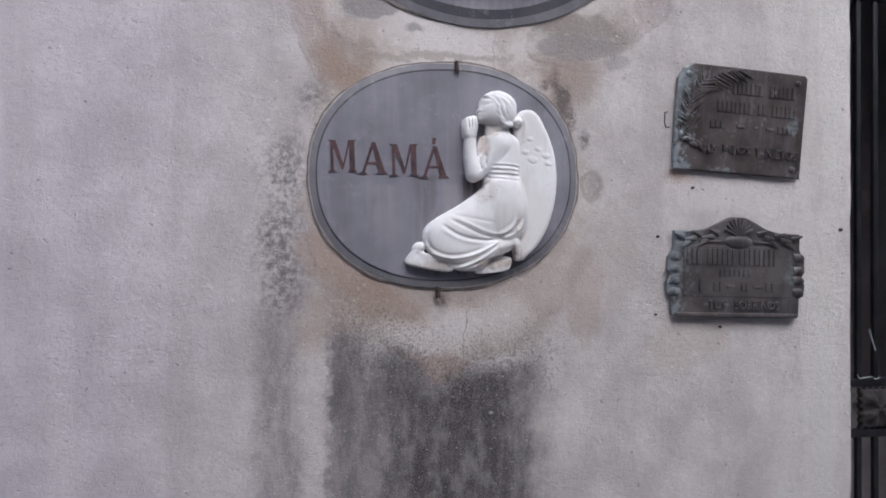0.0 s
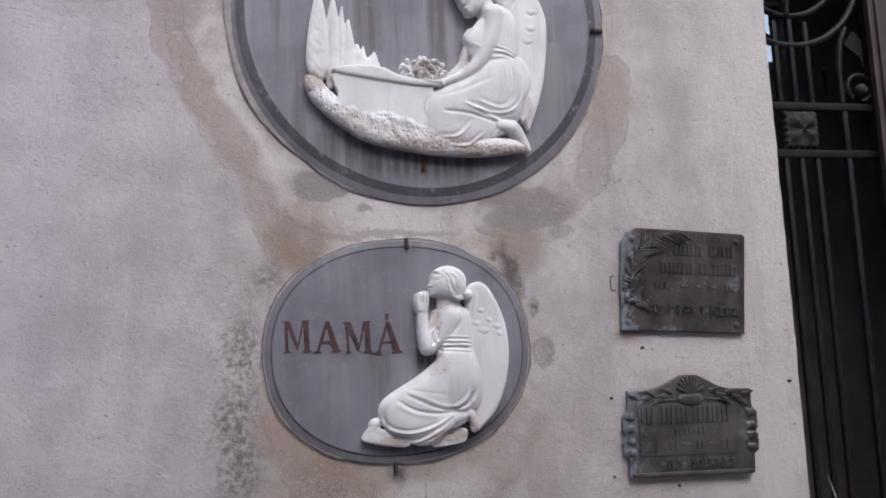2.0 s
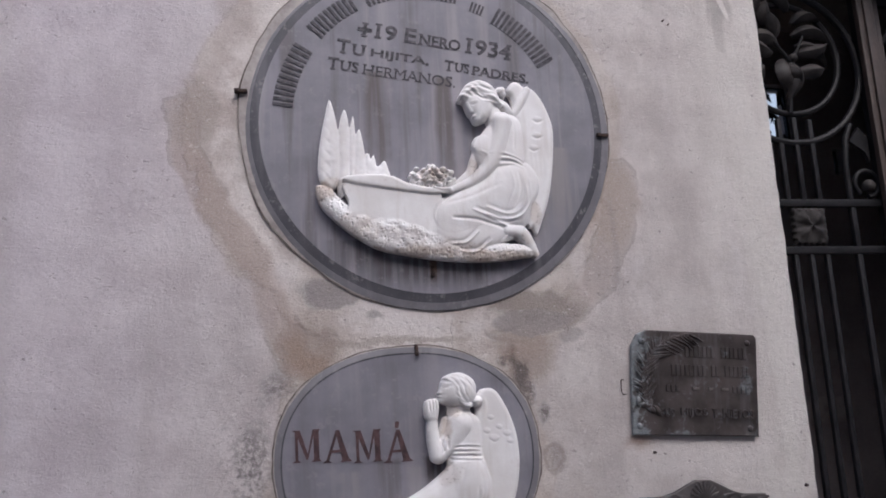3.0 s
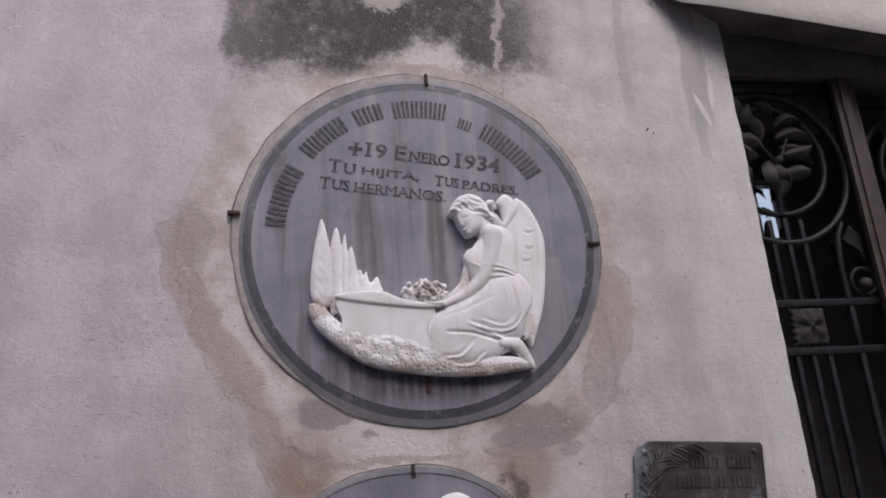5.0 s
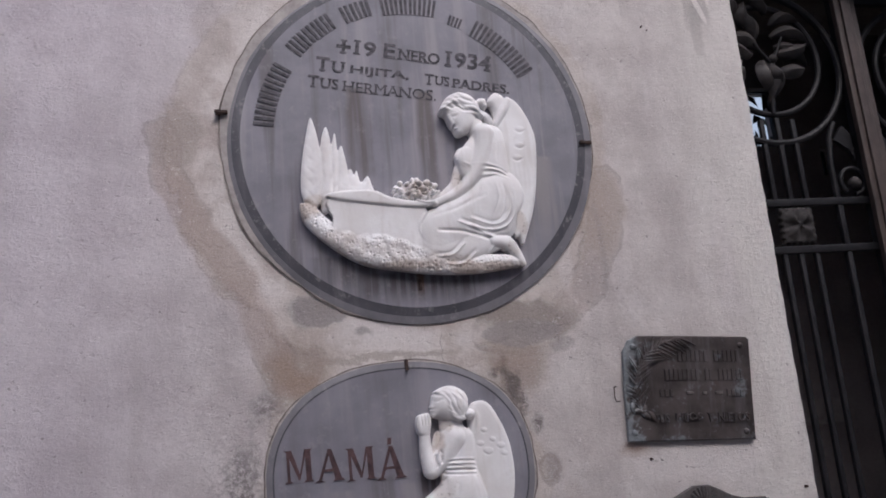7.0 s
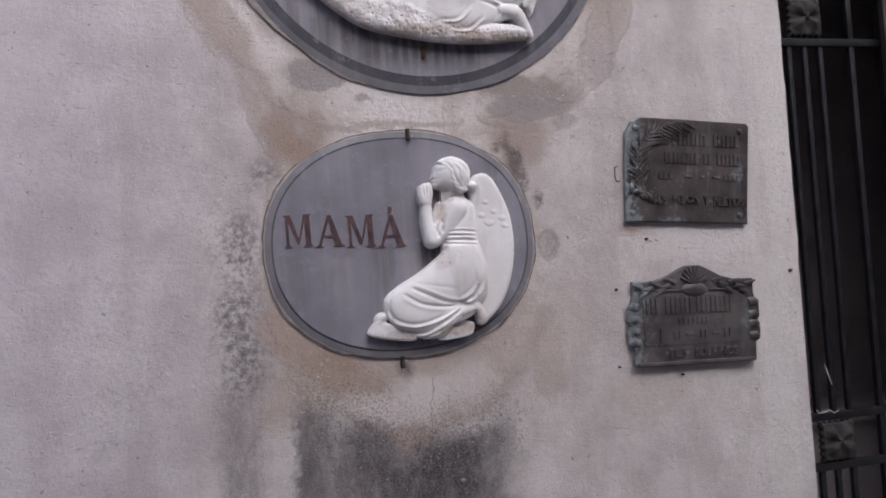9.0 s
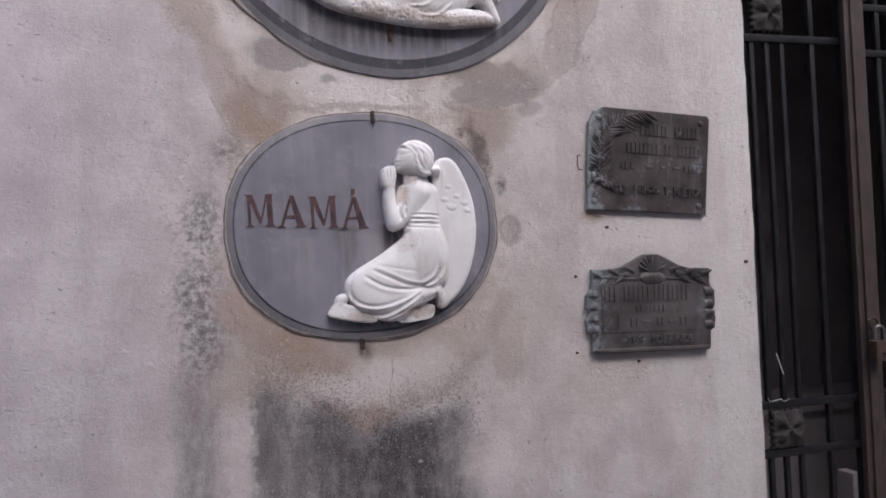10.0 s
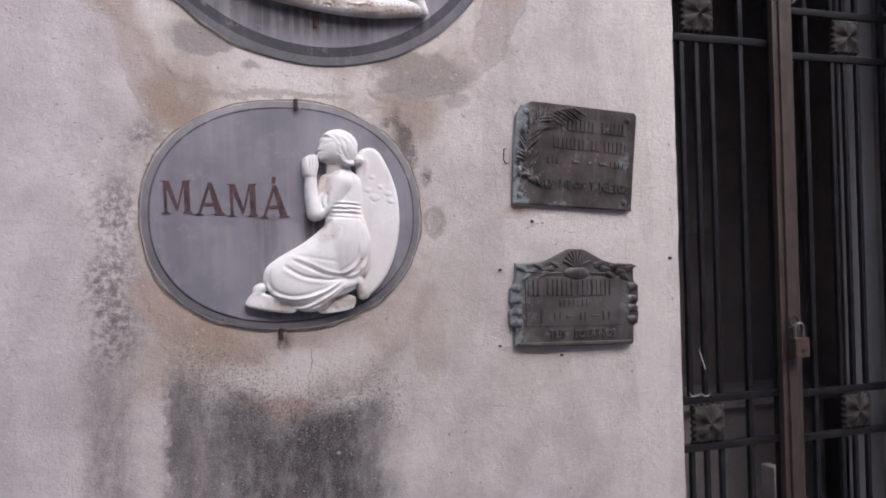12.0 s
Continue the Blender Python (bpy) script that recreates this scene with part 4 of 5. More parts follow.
def gate_leaf(c, label):
    """One leaf of the gate about its middle c."""
    gate = thing("gate_leaf", (c, GATE_Y, 0.05), label, "gate", "leaves of the gate")

    def put(name, bm, material=IRON, text="", smooth=True):
        bm.transform(Matrix.Translation((-c, -GATE_Y, -0.05)))
        return part(name, bm, material, gate, text, smooth)

    half = 0.245
    for z in RAILS:
        put("rail", boxed(c - half, c + half, GATE_Y - 0.011, GATE_Y + 0.008, z - 0.010, z + 0.010, bevel=0.003))
    put("rail", boxed(c - half, c + half, GATE_Y - 0.010, GATE_Y + 0.010, 0.07, 0.11, bevel=0.003))
    put("rail", boxed(c - half, c + half, GATE_Y - 0.010, GATE_Y + 0.010, 2.775, 2.81, bevel=0.003))
    for s in (-1, 1):
        put("stile", boxed(c + s * half - 0.016, c + s * half + 0.016, GATE_Y - 0.014, GATE_Y + 0.014, 0.05, 2.812, bevel=0.003))
    for dx in (-0.046, 0.0, 0.046):
        for z0, z1 in ((0.11, 0.952), (1.095, 2.019)):
            put("bar", boxed(c + dx - 0.0065, c + dx + 0.0065, GATE_Y - 0.0065, GATE_Y + 0.0065, z0, z1, bevel=0.002))
        put("bar", boxed(c + dx - 0.0065, c + dx + 0.0065, GATE_Y - 0.0065, GATE_Y + 0.0065, 2.166, 2.395 - 0.4 * abs(dx) ** 1.4, bevel=0.002))
    for s in (-1, 1):
        for z0, z1 in ((0.11, 0.952), (0.972, 1.075), (1.095, 2.019), (2.039, 2.146)):
            put("bar", boxed(c + s * 0.139 - 0.0075, c + s * 0.139 + 0.0075, GATE_Y - 0.0075, GATE_Y + 0.0075, z0, z1, bevel=0.002))
        put("bar", tube([(c + s * 0.139, GATE_Y, 2.166), (c + s * 0.139, GATE_Y, 2.26), (c + s * 0.150, GATE_Y, 2.34), (c + s * 0.17, GATE_Y, 2.38)], 0.008, 8))
        put("scroll", tube(arc(c + s * 0.195, 2.212, 0.036, -90, 230, GATE_Y, 24), 0.0065, 8), IRON, "small ring scroll")
        knob = bmesh.new()
        bmesh.ops.create_uvsphere(knob, u_segments=12, v_segments=8, radius=0.017, matrix=Matrix.Translation((c + s * 0.197, GATE_Y - 0.004, 2.205)))
        put("knob", knob, DUSTY_IRON, "dusty iron boss")
        put("web", slab([(c + s * p, q) for p, q in ((0.158, 2.33), (0.20, 2.30), (0.212, 2.27), (0.215, 2.34), (0.19, 2.37))], GATE_Y + 0.006, GATE_Y - 0.006))
    put("ring", tube(arc(c, 2.565, 0.160, -90, 270, GATE_Y, 48), 0.0085, 8), IRON, "inner ring of round bar")
    put("ring", tube(arc(c, 2.545, 0.222, -150, 150, GATE_Y, 48), 0.0095, 8), IRON, "outer ring of round bar")
    put("rivet", tube(arc(c, 2.545, 0.222, 150, 210, GATE_Y, 20), 0.0095, 8))
    for px, pz, a, length, width, lift, curl in ((0.030, 2.600, 5, 0.105, 0.030, 0.012, -0.9), (0.025, 2.630, 30, 0.115, 0.034, 0.018, -1.1), (0.030, 2.665, 55, 0.085, 0.030, 0.014, -1.2), (-0.030, 2.620, 78, 0.095, 0.036, 0.014, 0.9),
                                                 (-0.020, 2.600, 140, 0.115, 0.042, 0.012, 0.9), (0.025, 2.580, -18, 0.110, 0.034, 0.022, 0.9), (0.000, 2.555, -66, 0.120, 0.044, 0.022, -0.8), (0.020, 2.530, -35, 0.090, 0.038, 0.026, 1.0),
                                                 (-0.010, 2.560, -115, 0.110, 0.048, 0.018, 0.9), (-0.050, 2.660, 118, 0.080, 0.036, 0.012, -0.9), (-0.040, 2.580, 190, 0.100, 0.038, 0.014, -1.0), (0.000, 2.545, -90, 0.080, 0.030, 0.034, 0.5),
                                                 (0.020, 2.700, 95, 0.060, 0.028, 0.010, 1.2), (-0.090, 2.690, 60, 0.075, 0.034, 0.014, 1.0), (-0.070, 2.540, -150, 0.080, 0.034, 0.016, 0.8)):
        ob = petal(gate, (c + px, pz), a, length, width, lift, curl)
        ob.data.transform(Matrix.Translation((-c, -GATE_Y, -0.05)))
    put("stem", tube([(c - 0.01, GATE_Y - 0.01, 2.405), (c - 0.005, GATE_Y - 0.016, 2.47), (c + 0.015, GATE_Y - 0.02, 2.56), (c + 0.07, GATE_Y - 0.016, 2.66)], 0.006, 8, 0.003), IRON, "twisted iron stem")
    put("stem", tube([(c + 0.005, GATE_Y - 0.018, 2.55), (c - 0.04, GATE_Y - 0.018, 2.61), (c - 0.10, GATE_Y - 0.012, 2.64)], 0.005, 8, 0.003), IRON, "twisted iron stem")
    hub = bmesh.new()
    bmesh.ops.create_uvsphere(hub, u_segments=14, v_segments=10, radius=0.012, matrix=Matrix.Translation((c + 0.012, GATE_Y - 0.02, 2.56)))
    put("hub", hub, DUSTY_IRON)
    for z in (1.0235, 2.0925):
        rosette(gate, c, z).data.transform(Matrix.Translation((-c, -GATE_Y, -0.05)))
    return gate


gate_leaf(1.330, "black wrought-iron gate leaf with flower ring beside the plaster wall")
gate_leaf(1.864, "black wrought-iron gate leaf with flower ring and dusty rosettes").location += Vector((0.0, 0.04, -0.017))
stile = thing("meeting_strip", (1.575, 0.05, 0.05), "rusty brown steel strip covering the joint of the gate leaves", "gate strip")
part("strip", boxed(-0.026, 0.026, -0.006, 0.012, 0.0, 2.762, bevel=0.003), BROWN_STEEL, stile)
part("rib", boxed(-0.009, 0.012, -0.013, -0.006, 0.0, 2.762, bevel=0.003), BROWN_STEEL, stile)
part("edge_bar", boxed(0.040, 0.056, 0.012, 0.026, 0.0, 2.762, bevel=0.003), BROWN_STEEL, stile)

lock = thing("padlock", (1.584, 0.018, 1.212), "brown tarnished padlock hanging on the gate's meeting strip", "padlock")
lock_body = part("body", boxed(-0.023, 0.023, -0.012, 0.012, -0.028, 0.024, bevel=0.004), BRASS, lock)
part("shackle", tube([(-0.014, 0, 0.020), (-0.014, 0, 0.048)] + [(0.014 * math.cos(radians(a)), 0, 0.048 + 0.014 * math.sin(radians(a))) for a in range(165, 14, -15)] + [(0.014, 0, 0.048), (0.014, 0, 0.020)], 0.0038, 8), STEEL, lock, "bright steel shackle", True)
part("keyhole", boxed(-0.003, 0.003, -0.0135, -0.0115, -0.014, -0.006), IRON, lock_body)
part("hasp", tube(arc(-0.012, 0.068, 0.014, 0, 330, 0.006, 20), 0.004, 8), RUST, lock, "rusty ring through the gate", True)

# ---- inside the vault ----
# a plain pale upright form behind the east gate leaf
upright = thing("pale_upright", (2.050, 0.26, 0.06), "pale grey upright strip inside the dark vault", "post")
stump = thing("stone_block", (1.757, 0.34, 0.06), "narrow grey stone block standing on the vault's floor", "block")
part("shaft", boxed(-0.016, 0.016, -0.03, 0.03, 0.03, 0.748, bevel=0.004), CHAMBER, stump)
part("foot", boxed(-0.030, 0.030, -0.042, 0.042, 0.0, 0.03, bevel=0.004), CHAMBER, stump)
string = thing("string", (1.272, 0.066, 1.098), "pale frayed string caught on the gate's rail", "string")
part("strand", tube([(0.0, 0, 0.008), (0.005, -0.003, -0.001), (0.022, -0.004, 0.001), (0.036, -0.005, 0.004), (0.046, -0.005, -0.004), (0.062, -0.004, 0.002)], 0.0011, 6), PALE_GREY, string, "", True)
straw = thing("straw", (1.312, 0.068, 1.19), "thin pale straw caught behind the gate's bars", "straw")
part("stalk", tube([(-0.006, 0, 0.026), (0.0, -0.002, 0.004), (0.010, -0.002, -0.026)], 0.0016, 6), PALE_GREY, straw, "", True)
part("shaft", boxed(-0.040, 0.040, -0.03, 0.03, 0.05, 3.3, bevel=0.004), PALE_GREY, upright)
part("foot", boxed(-0.052, 0.052, -0.045, 0.045, 0.0, 0.05, bevel=0.004), PALE_GREY, upright)
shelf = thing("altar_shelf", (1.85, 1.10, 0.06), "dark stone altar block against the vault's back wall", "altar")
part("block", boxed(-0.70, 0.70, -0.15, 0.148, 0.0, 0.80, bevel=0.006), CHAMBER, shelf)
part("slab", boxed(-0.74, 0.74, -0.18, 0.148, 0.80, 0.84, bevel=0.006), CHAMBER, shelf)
niche = thing("niche_panel", (1.95, 1.236, 1.60), "dim grey panel on the vault's back wall", "panel")
part("panel", boxed(-0.30, 0.30, -0.012, 0.012, -0.05, 0.05, bevel=0.003), CEMENT, niche)


# ---- round memorial ----
DISC = (0.326, 0.0, 2.319)
disc = thing("memorial_disc", DISC, "round grey slate memorial tablet set in the plaster wall", "memorial tablet")
R = lambda r, wob=0.0, seed=0.0: super_oval(r, r, 2.0, 256, wob, seed)
part("cement_bed", ring_slab([(x - 0.003, z + 0.007) for x, z in super_oval(0.4390, 0.4400, 2.0, 256, 0.013, 3.0)], R(0.420), (-0.0035, -0.0044), 0.004), CEMENT, disc, "rough cement bedding ring")
part("mortar_gap", ring_slab([(x - 0.003, z + 0.007) for x, z in super_oval(0.4420, 0.4430, 2.0, 256, 0.018, 3.0)], [(x - 0.003, z + 0.007) for x, z in super_oval(0.4360, 0.4370, 2.0, 256, 0.013, 3.0)], (-0.0030, -0.0032), 0.004), MORTAR, disc, "dark cracked joint")
part("rim", ring_slab([(x + 0.004, z - 0.004) for x, z in super_oval(0.4315, 0.4315, 2.0, 256, 0.006, 8.0)], R(0.4185), (-0.0045, -0.0078), 0.0), SLATE_RIM, disc, "worn slate rim")
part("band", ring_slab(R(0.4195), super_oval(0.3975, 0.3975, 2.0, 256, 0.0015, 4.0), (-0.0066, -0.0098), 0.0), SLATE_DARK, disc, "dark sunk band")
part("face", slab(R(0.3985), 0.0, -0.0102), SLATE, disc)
FACE = -0.0107


def arc_bar(parent, r, a0, a1, height, depth=0.0014):
    """A plain bar that stands on the arc of radius r, between two angles."""
    bm = bmesh.new()
    rows = []
    for i in range(4):
        a = radians(a0 + (a1 - a0) * i / 3)
        rows.append([bm.verts.new((q * math.cos(a), y, q * math.sin(a))) for q, y in ((r, 0), (r + height, 0), (r + height, -depth), (r, -depth))])
    for a, b in zip(rows, rows[1:]):
        for k in range(4):
            bm.faces.new((a[k], a[(k + 1) % 4], b[(k + 1) % 4], b[k]))
    bm.faces.new(rows[0][::-1]), bm.faces.new(rows[-1])
    bm.transform(Matrix.Translation((0, FACE, 0)))
    return part("inscription_bar", bm, PAINT_DARK, parent)


for start, stop, count, r, height in ((173.5, 147, 6, 0.325, 0.046), (140.5, 119.5, 5, 0.330, 0.045), (115.5, 103, 3, 0.328, 0.044), (99.5, 76.5, 6, 0.322, 0.046),
                                      (71, 64.5, 2, 0.314, 0.026), (60, 29, 7, 0.308, 0.047)):
    pitch = (start - stop) / count
    for i in range(count):
        a = start - pitch * i
        arc_bar(disc, r, a, a - 0.29 * pitch, height)
        arc_bar(disc, r, a - 0.48 * pitch, a - 0.77 * pitch, height)


def inscription(parent, text, x, z, height, width, turn, face, material, depth=0.0014, serif=False):
    """A line of letters, each a part of its own."""
    whole = bmesh.new()
    mesh = lettering(text, height, width, depth)
    whole.from_mesh(mesh)
    bpy.data.meshes.remove(mesh)
    bmesh.ops.remove_doubles(whole, verts=whole.verts[:], dist=1e-6)
    left = set(whole.verts)
    while left:
        island, queue = set(), [left.pop()]
        while queue:
            v = queue.pop()
            island.add(v)
            for e in v.link_edges:
                o = e.other_vert(v)
                if o in left:
                    left.discard(o)
                    queue.append(o)
        one, made = bmesh.new(), {}
        tall = max(v.co.z for v in island) - min(v.co.z for v in island)
        for foot, sign in ((0.0, 1), (height, -1)) if serif and tall > 0.5 * height else ():
            ends = sorted(v.co.x for v in island if abs(v.co.z - foot) < 0.04 * height)
            groups = []
            for end in ends:
                if groups and end - groups[-1][1] < 0.27 * height:
                    groups[-1][1] = end
                else:
                    groups.append([end, end])
            for a, b in groups:
                if 0.05 * height < b - a < 0.5 * height:
                    z0, z1 = sorted((foot, foot + sign * 0.13 * height))
                    box(one, a - 0.10 * height, b + 0.10 * height, -depth * 0.52, 0.0, z0, z1)
        for v in sorted(island, key=lambda k: k.index):
            made[v] = one.verts.new(v.co)
        for f in sorted({f for v in island for f in v.link_faces}, key=lambda k: k.index):
            one.faces.new([made[v] for v in f.verts])
        part("letter", one, material, parent).matrix_local = pose(x, face, z, 0, turn, 0)
    whole.free()


for text, x, z, height, width, turn in (
        ("+", -0.172, 0.221, 0.036, 0.034, 8), ("19", -0.128, 0.216, 0.038, 0.050, 8), ("E", -0.060, 0.208, 0.038, 0.028, 8), ("NERO", -0.024, 0.203, 0.029, 0.100, 8), ("1934", 0.091, 0.186, 0.040, 0.110, 8),
        ("T", -0.222, 0.176, 0.036, 0.032, 7.5), ("U", -0.184, 0.171, 0.029, 0.028, 7.5), ("HIJITA,", -0.142, 0.164, 0.025, 0.140, 7.5), ("T", 0.034, 0.139, 0.028, 0.022, 7.5), ("US", 0.060, 0.137, 0.024, 0.034, 7.5),
        ("PADRES.", 0.102, 0.130, 0.024, 0.140, 7.5), ("T", -0.243, 0.134, 0.031, 0.026, 7), ("US", -0.213, 0.131, 0.026, 0.042, 7), ("HERMANOS.", -0.160, 0.123, 0.026, 0.220, 7)):
    inscription(disc, text, x, z, height, width, turn, FACE, PAINT_DARK, serif=True)


def kneeling_relief():
    """A winged figure laying flowers on a chest among cypresses, on a rough ledge."""
    c = Carving(-285, 295, -340, 118, 1.6)
    to = lambda *pts: [(x - 12, z) for x, z in pts]
    pits = np.clip(c.lumps(5.5, 9.0) - 0.30, 0, 1) + 0.8 * np.clip(c.lumps(3.4, 15.0) - 0.32, 0, 1)
    rough = 3.2 * c.lumps(24.0) + 1.0 * c.lumps(9.0, 4.0) - 10.0 * pits
    ledge = [(-272, -156), (-266, -193), (-238, -227), (-190, -267), (-136, -298), (-62, -314), (13, -325), (90, -329), (155, -326), (222, -314), (192, -292), (55, -282),
             (-14, -252), (-82, -228), (-145, -220), (-194, -206), (-224, -180), (-244, -158)]
    c.sheet(ledge, 20, 11, 26, rough)
    tree = [([(-240, 49), (-227, 6), (-219, -55), (-219, -122), (-232, -161), (-254, -162), (-268, -120), (-263, -54), (-252, 7)], 16),
            ([(-207, 28), (-198, -2), (-196, -56), (-197, -136), (-210, -172), (-224, -169), (-225, -95), (-220, -15)], 13),
            ([(-188, 12), (-183, -16), (-180, -70), (-185, -134), (-203, -133), (-201, -56)], 9), ([(-174, -16), (-166, -43), (-160, -84), (-156, -132), (-193, -134), (-186, -56)], 7),
            ([(-160, -79), (-152, -74), (-148, -87), (-141, -77), (-135, -101), (-128, -101), (-117, -90), (-110, -106), (-107, -137), (-168, -134)], 5)]
    feather = 0.9 * np.abs(np.sin((c.v - 1.1 * np.abs(c.u + 240)) / 9.0)) + 0.8 * c.lumps(10.0, 2.0)
    for outline, base in tree[::-1]:
        c.sheet(outline, base, 8, 15, feather)
    c.sheet([(-201, -146), (-201, -190), (-201, -222), (-146, -250), (-71, -264), (-10, -270), (-6, -220), (-3, -168)], 27, 1.5, 3)
    c.sheet([(-203, -133), (-139, -128), (-104, -132), (-64, -150), (4, -162), (3, -174), (-65, -169), (-201, -148)], 30, 4, 8)
    c.sheet([(-60, -142), (-44, -120), (-10, -106), (26, -118), (44, -140), (30, -160), (-30, -156)], 12, 7, 14)
    for k in range(64):
        a, r = random.uniform(0, 2 * math.pi), math.sqrt(random.random())
        x, z = -10 + 52 * r * math.cos(a), -130 + 25 * r * math.sin(a)
        big = random.uniform(4.8, 8.6)
        c.ball((x, z), big, big * random.uniform(0.45, 0.85), 16 + 12 * (1 - r) + random.uniform(-4, 5), 8, random.uniform(-60, 70))
        if k % 2:
            c.fold([(x - 5, z - 4), (x, z - big * 0.7), (x + 5, z - 3)], -5.0, 1.8)
    # the wings
    c.sheet(to((190, 84), (202, 102), (217, 107), (233, 92), (227, 57), (214, 24), (199, 19), (203, 46), (200, 69)), 15, 9, 13)
    wing = c.sheet(to((225, 82), (243, 95), (269, 73), (290, 28), (299, -17), (293, -95), (278, -178), (250, -253), (243, -266), (235, -251), (225, -244), (228, -187), (215, -110), (212, -37), (207, 2), (203, 22), (225, 47)), 17, 7, 16)
    for k in range(4):
        c.fold(to((236 + 11 * k, -60 - 6 * k), (240 + 9 * k, -140), (236 + 4 * k, -225 + 8 * k)), -0.4, 4.0, wing)
    for p in to((262, 14), (258, -26), (249, -57)):
        c.ball(p, 11, 6, 19, 4.5, -12, 5)
        c.fold([(p[0] - 12, p[1] - 5), (p[0], p[1] - 10), (p[0] + 12, p[1] - 4)], -2.0, 2.0, wing)
    c.limb(to((206, 26), (226, 60), (240, 86)), (8, 11, 9), 19, 9, 5)
    # far arm, gown, thigh and calf
    c.limb(to((118, -60), (105, -90), (92, -118), (60, -146)), (13, 11, 9, 7), 14, 7)
    gown = c.sheet(to((159, -106), (222, -110), (231, -178), (234, -215), (223, -240), (201, -258), (177, -262), (157, -280), (126, -303), (86, -313), (37, -300), (4, -280), (-5, -240), (14, -198), (62, -169), (109, -149)), 19, 13, 34)
    thigh = c.limb(to((188, -150), (120, -186), (44, -222)), (64, 54, 44), 20, 19, 14)
    calf = c.limb(to((30, -262), (100, -272), (178, -264)), (36, 30, 15), 20, 13, 5)
    hip = c.limb(to((196, -130), (204, -180), (196, -216)), (30, 34, 30), 19, 17, 14)
    cloth = gown | thigh | calf | hip
    for line, amount, width in ((to((46, -230), (90, -233), (122, -240), (184, -262)), -3.6, 3.2), (to((118, -220), (161, -233), (201, -227), (229, -188), (226, -140)), 2.8, 2.4), (to((112, -226), (160, -240), (204, -234)), -1.8, 2.6),
                                (to((92, -212), (137, -232), (182, -257)), 2.4, 2.2), (to((98, -206), (140, -224), (184, -250)), -1.6, 2.6), (to((122, -206), (178, -222), (214, -196), (218, -150)), 1.8, 2.4),
                                (to((128, -200), (176, -214), (208, -190)), -1.2, 2.8), (to((40, -290), (74, -287), (102, -262)), 2.6, 2.2), (to((36, -283), (70, -280), (96, -256)), -1.8, 2.6),
                                (to((60, -309), (97, -308), (130, -283)), 2.8, 2.2), (to((56, -302), (94, -301), (124, -278)), -2.0, 2.6), (to((112, -310), (152, -292), (178, -258)), 2.6, 2.2),
                                (to((30, -196), (90, -180), (158, -150)), -0.9, 4.0), (to((228, -150), (232, -205), (214, -240)), -2.0, 2.6), (to((212, -128), (216, -175), (204, -215)), 1.6, 2.6),
                                (to((202, -124), (206, -168), (190, -208)), -1.4, 2.6), (to((186, -124), (190, -160), (172, -200)), 0.9, 3.0), (to((150, -118), (140, -150), (100, -176)), -0.7, 4.0)):
        c.fold(line, amount, width, cloth)
    c.limb(to((172, -258), (203, -264), (222, -290), (236, -314)), (14, 16, 12, 7), 22, 12)
    c.ball(to((216, -310))[0], 14, 8, 20, 8, -30, 4)
    # body
    body = c.sheet(to((191, 24), (215, 7), (222, -37), (222, -112), (192, -122), (158, -122), (116, -108), (104, -77), (104, -56), (121, -29), (144, -2), (167, 18)), 20, 17, 38)
    c.ball(to((124, -58))[0], 22, 28, 20, 6, 25, 18)
    for line, amount in ((to((133, -77), (171, -77), (219, -96)), 1.8), (to((150, -83), (190, -86), (221, -100)), -2.0), (to((165, -86), (194, -93), (221, -107)), 1.8), (to((150, -95), (190, -97), (221, -110)), -2.0),
                         (to((159, -104), (193, -103), (222, -114)), 2.0), (to((114, -70), (132, -82), (133, -108)), 1.8), (to((192, 18), (200, -20), (196, -66)), -1.2)):
        c.fold(line, amount, 2.6, body)
    c.limb(to((172, 2), (165, -37), (150, -80), (128, -116), (93, -144), (59, -159), (36, -166)), (24, 21, 19, 16, 12, 9, 7), 27, 19, 6)
    c.limb(to((40, -164), (20, -163), (2, -157)), (6, 4, 2.5), 31, 8, 3)
    c.limb(to((44, -168), (26, -170), (10, -168)), (5, 3.5, 2.5), 30, 7, 3)
    # head, bowed
    c.limb(to((150, 30), (168, -4)), (19, 24), 20, 15, 10)
    face = c.sheet(to((80, 58), (86, 48), (88, 42), (91, 33), (95, 24), (99, 20), (102, 17), (104, 13), (105, 8), (109, 2), (117, 0), (128, 4), (140, 11), (153, 32), (154, 60), (130, 74), (100, 74)), 25, 15, 30, None, (0, 0), 6)
    c.limb(to((91, 45), (95, 34), (100, 25)), (3, 3.5, 4), 31, 3.5, 5)
    c.ball(to((107, 14))[0], 4.5, 2.6, 32, 2.5, 20, 3)
    c.ball(to((115, 6))[0], 7, 5, 30, 4, 10, 6)
    c.fold(to((98, 41), (104, 40), (111, 43)), -1.5, 1.8, face)
    c.fold(to((95, 46), (104, 48), (114, 50)), 0.9, 2.4, face)
    c.fold(to((103, 29), (110, 20), (117, 14)), -0.5, 3.0, face)
    hair = c.sheet(to((71, 56), (76, 72), (88, 89), (104, 100), (126, 104), (148, 95), (162, 78), (171, 56), (176, 42), (164, 38), (150, 45), (136, 48), (124, 55), (112, 64), (98, 60), (84, 54)), 27, 15, 24, None, (0, 0), 7)
    strand = c.v + 0.45 * c.u + 5.0 * np.sin((c.u - 0.4 * c.v) / 11.0)
    low = np.clip((c.near(np.array(to((71, 56), (98, 60), (112, 64), (136, 48), (176, 42))), False)) / 34.0, 0, 1)
    c.h = np.where(hair, c.h + (1.5 - 0.9 * low) * np.sin(strand / 2.3) + 0.8 * np.sin(strand / 4.7 + 1.0), c.h)
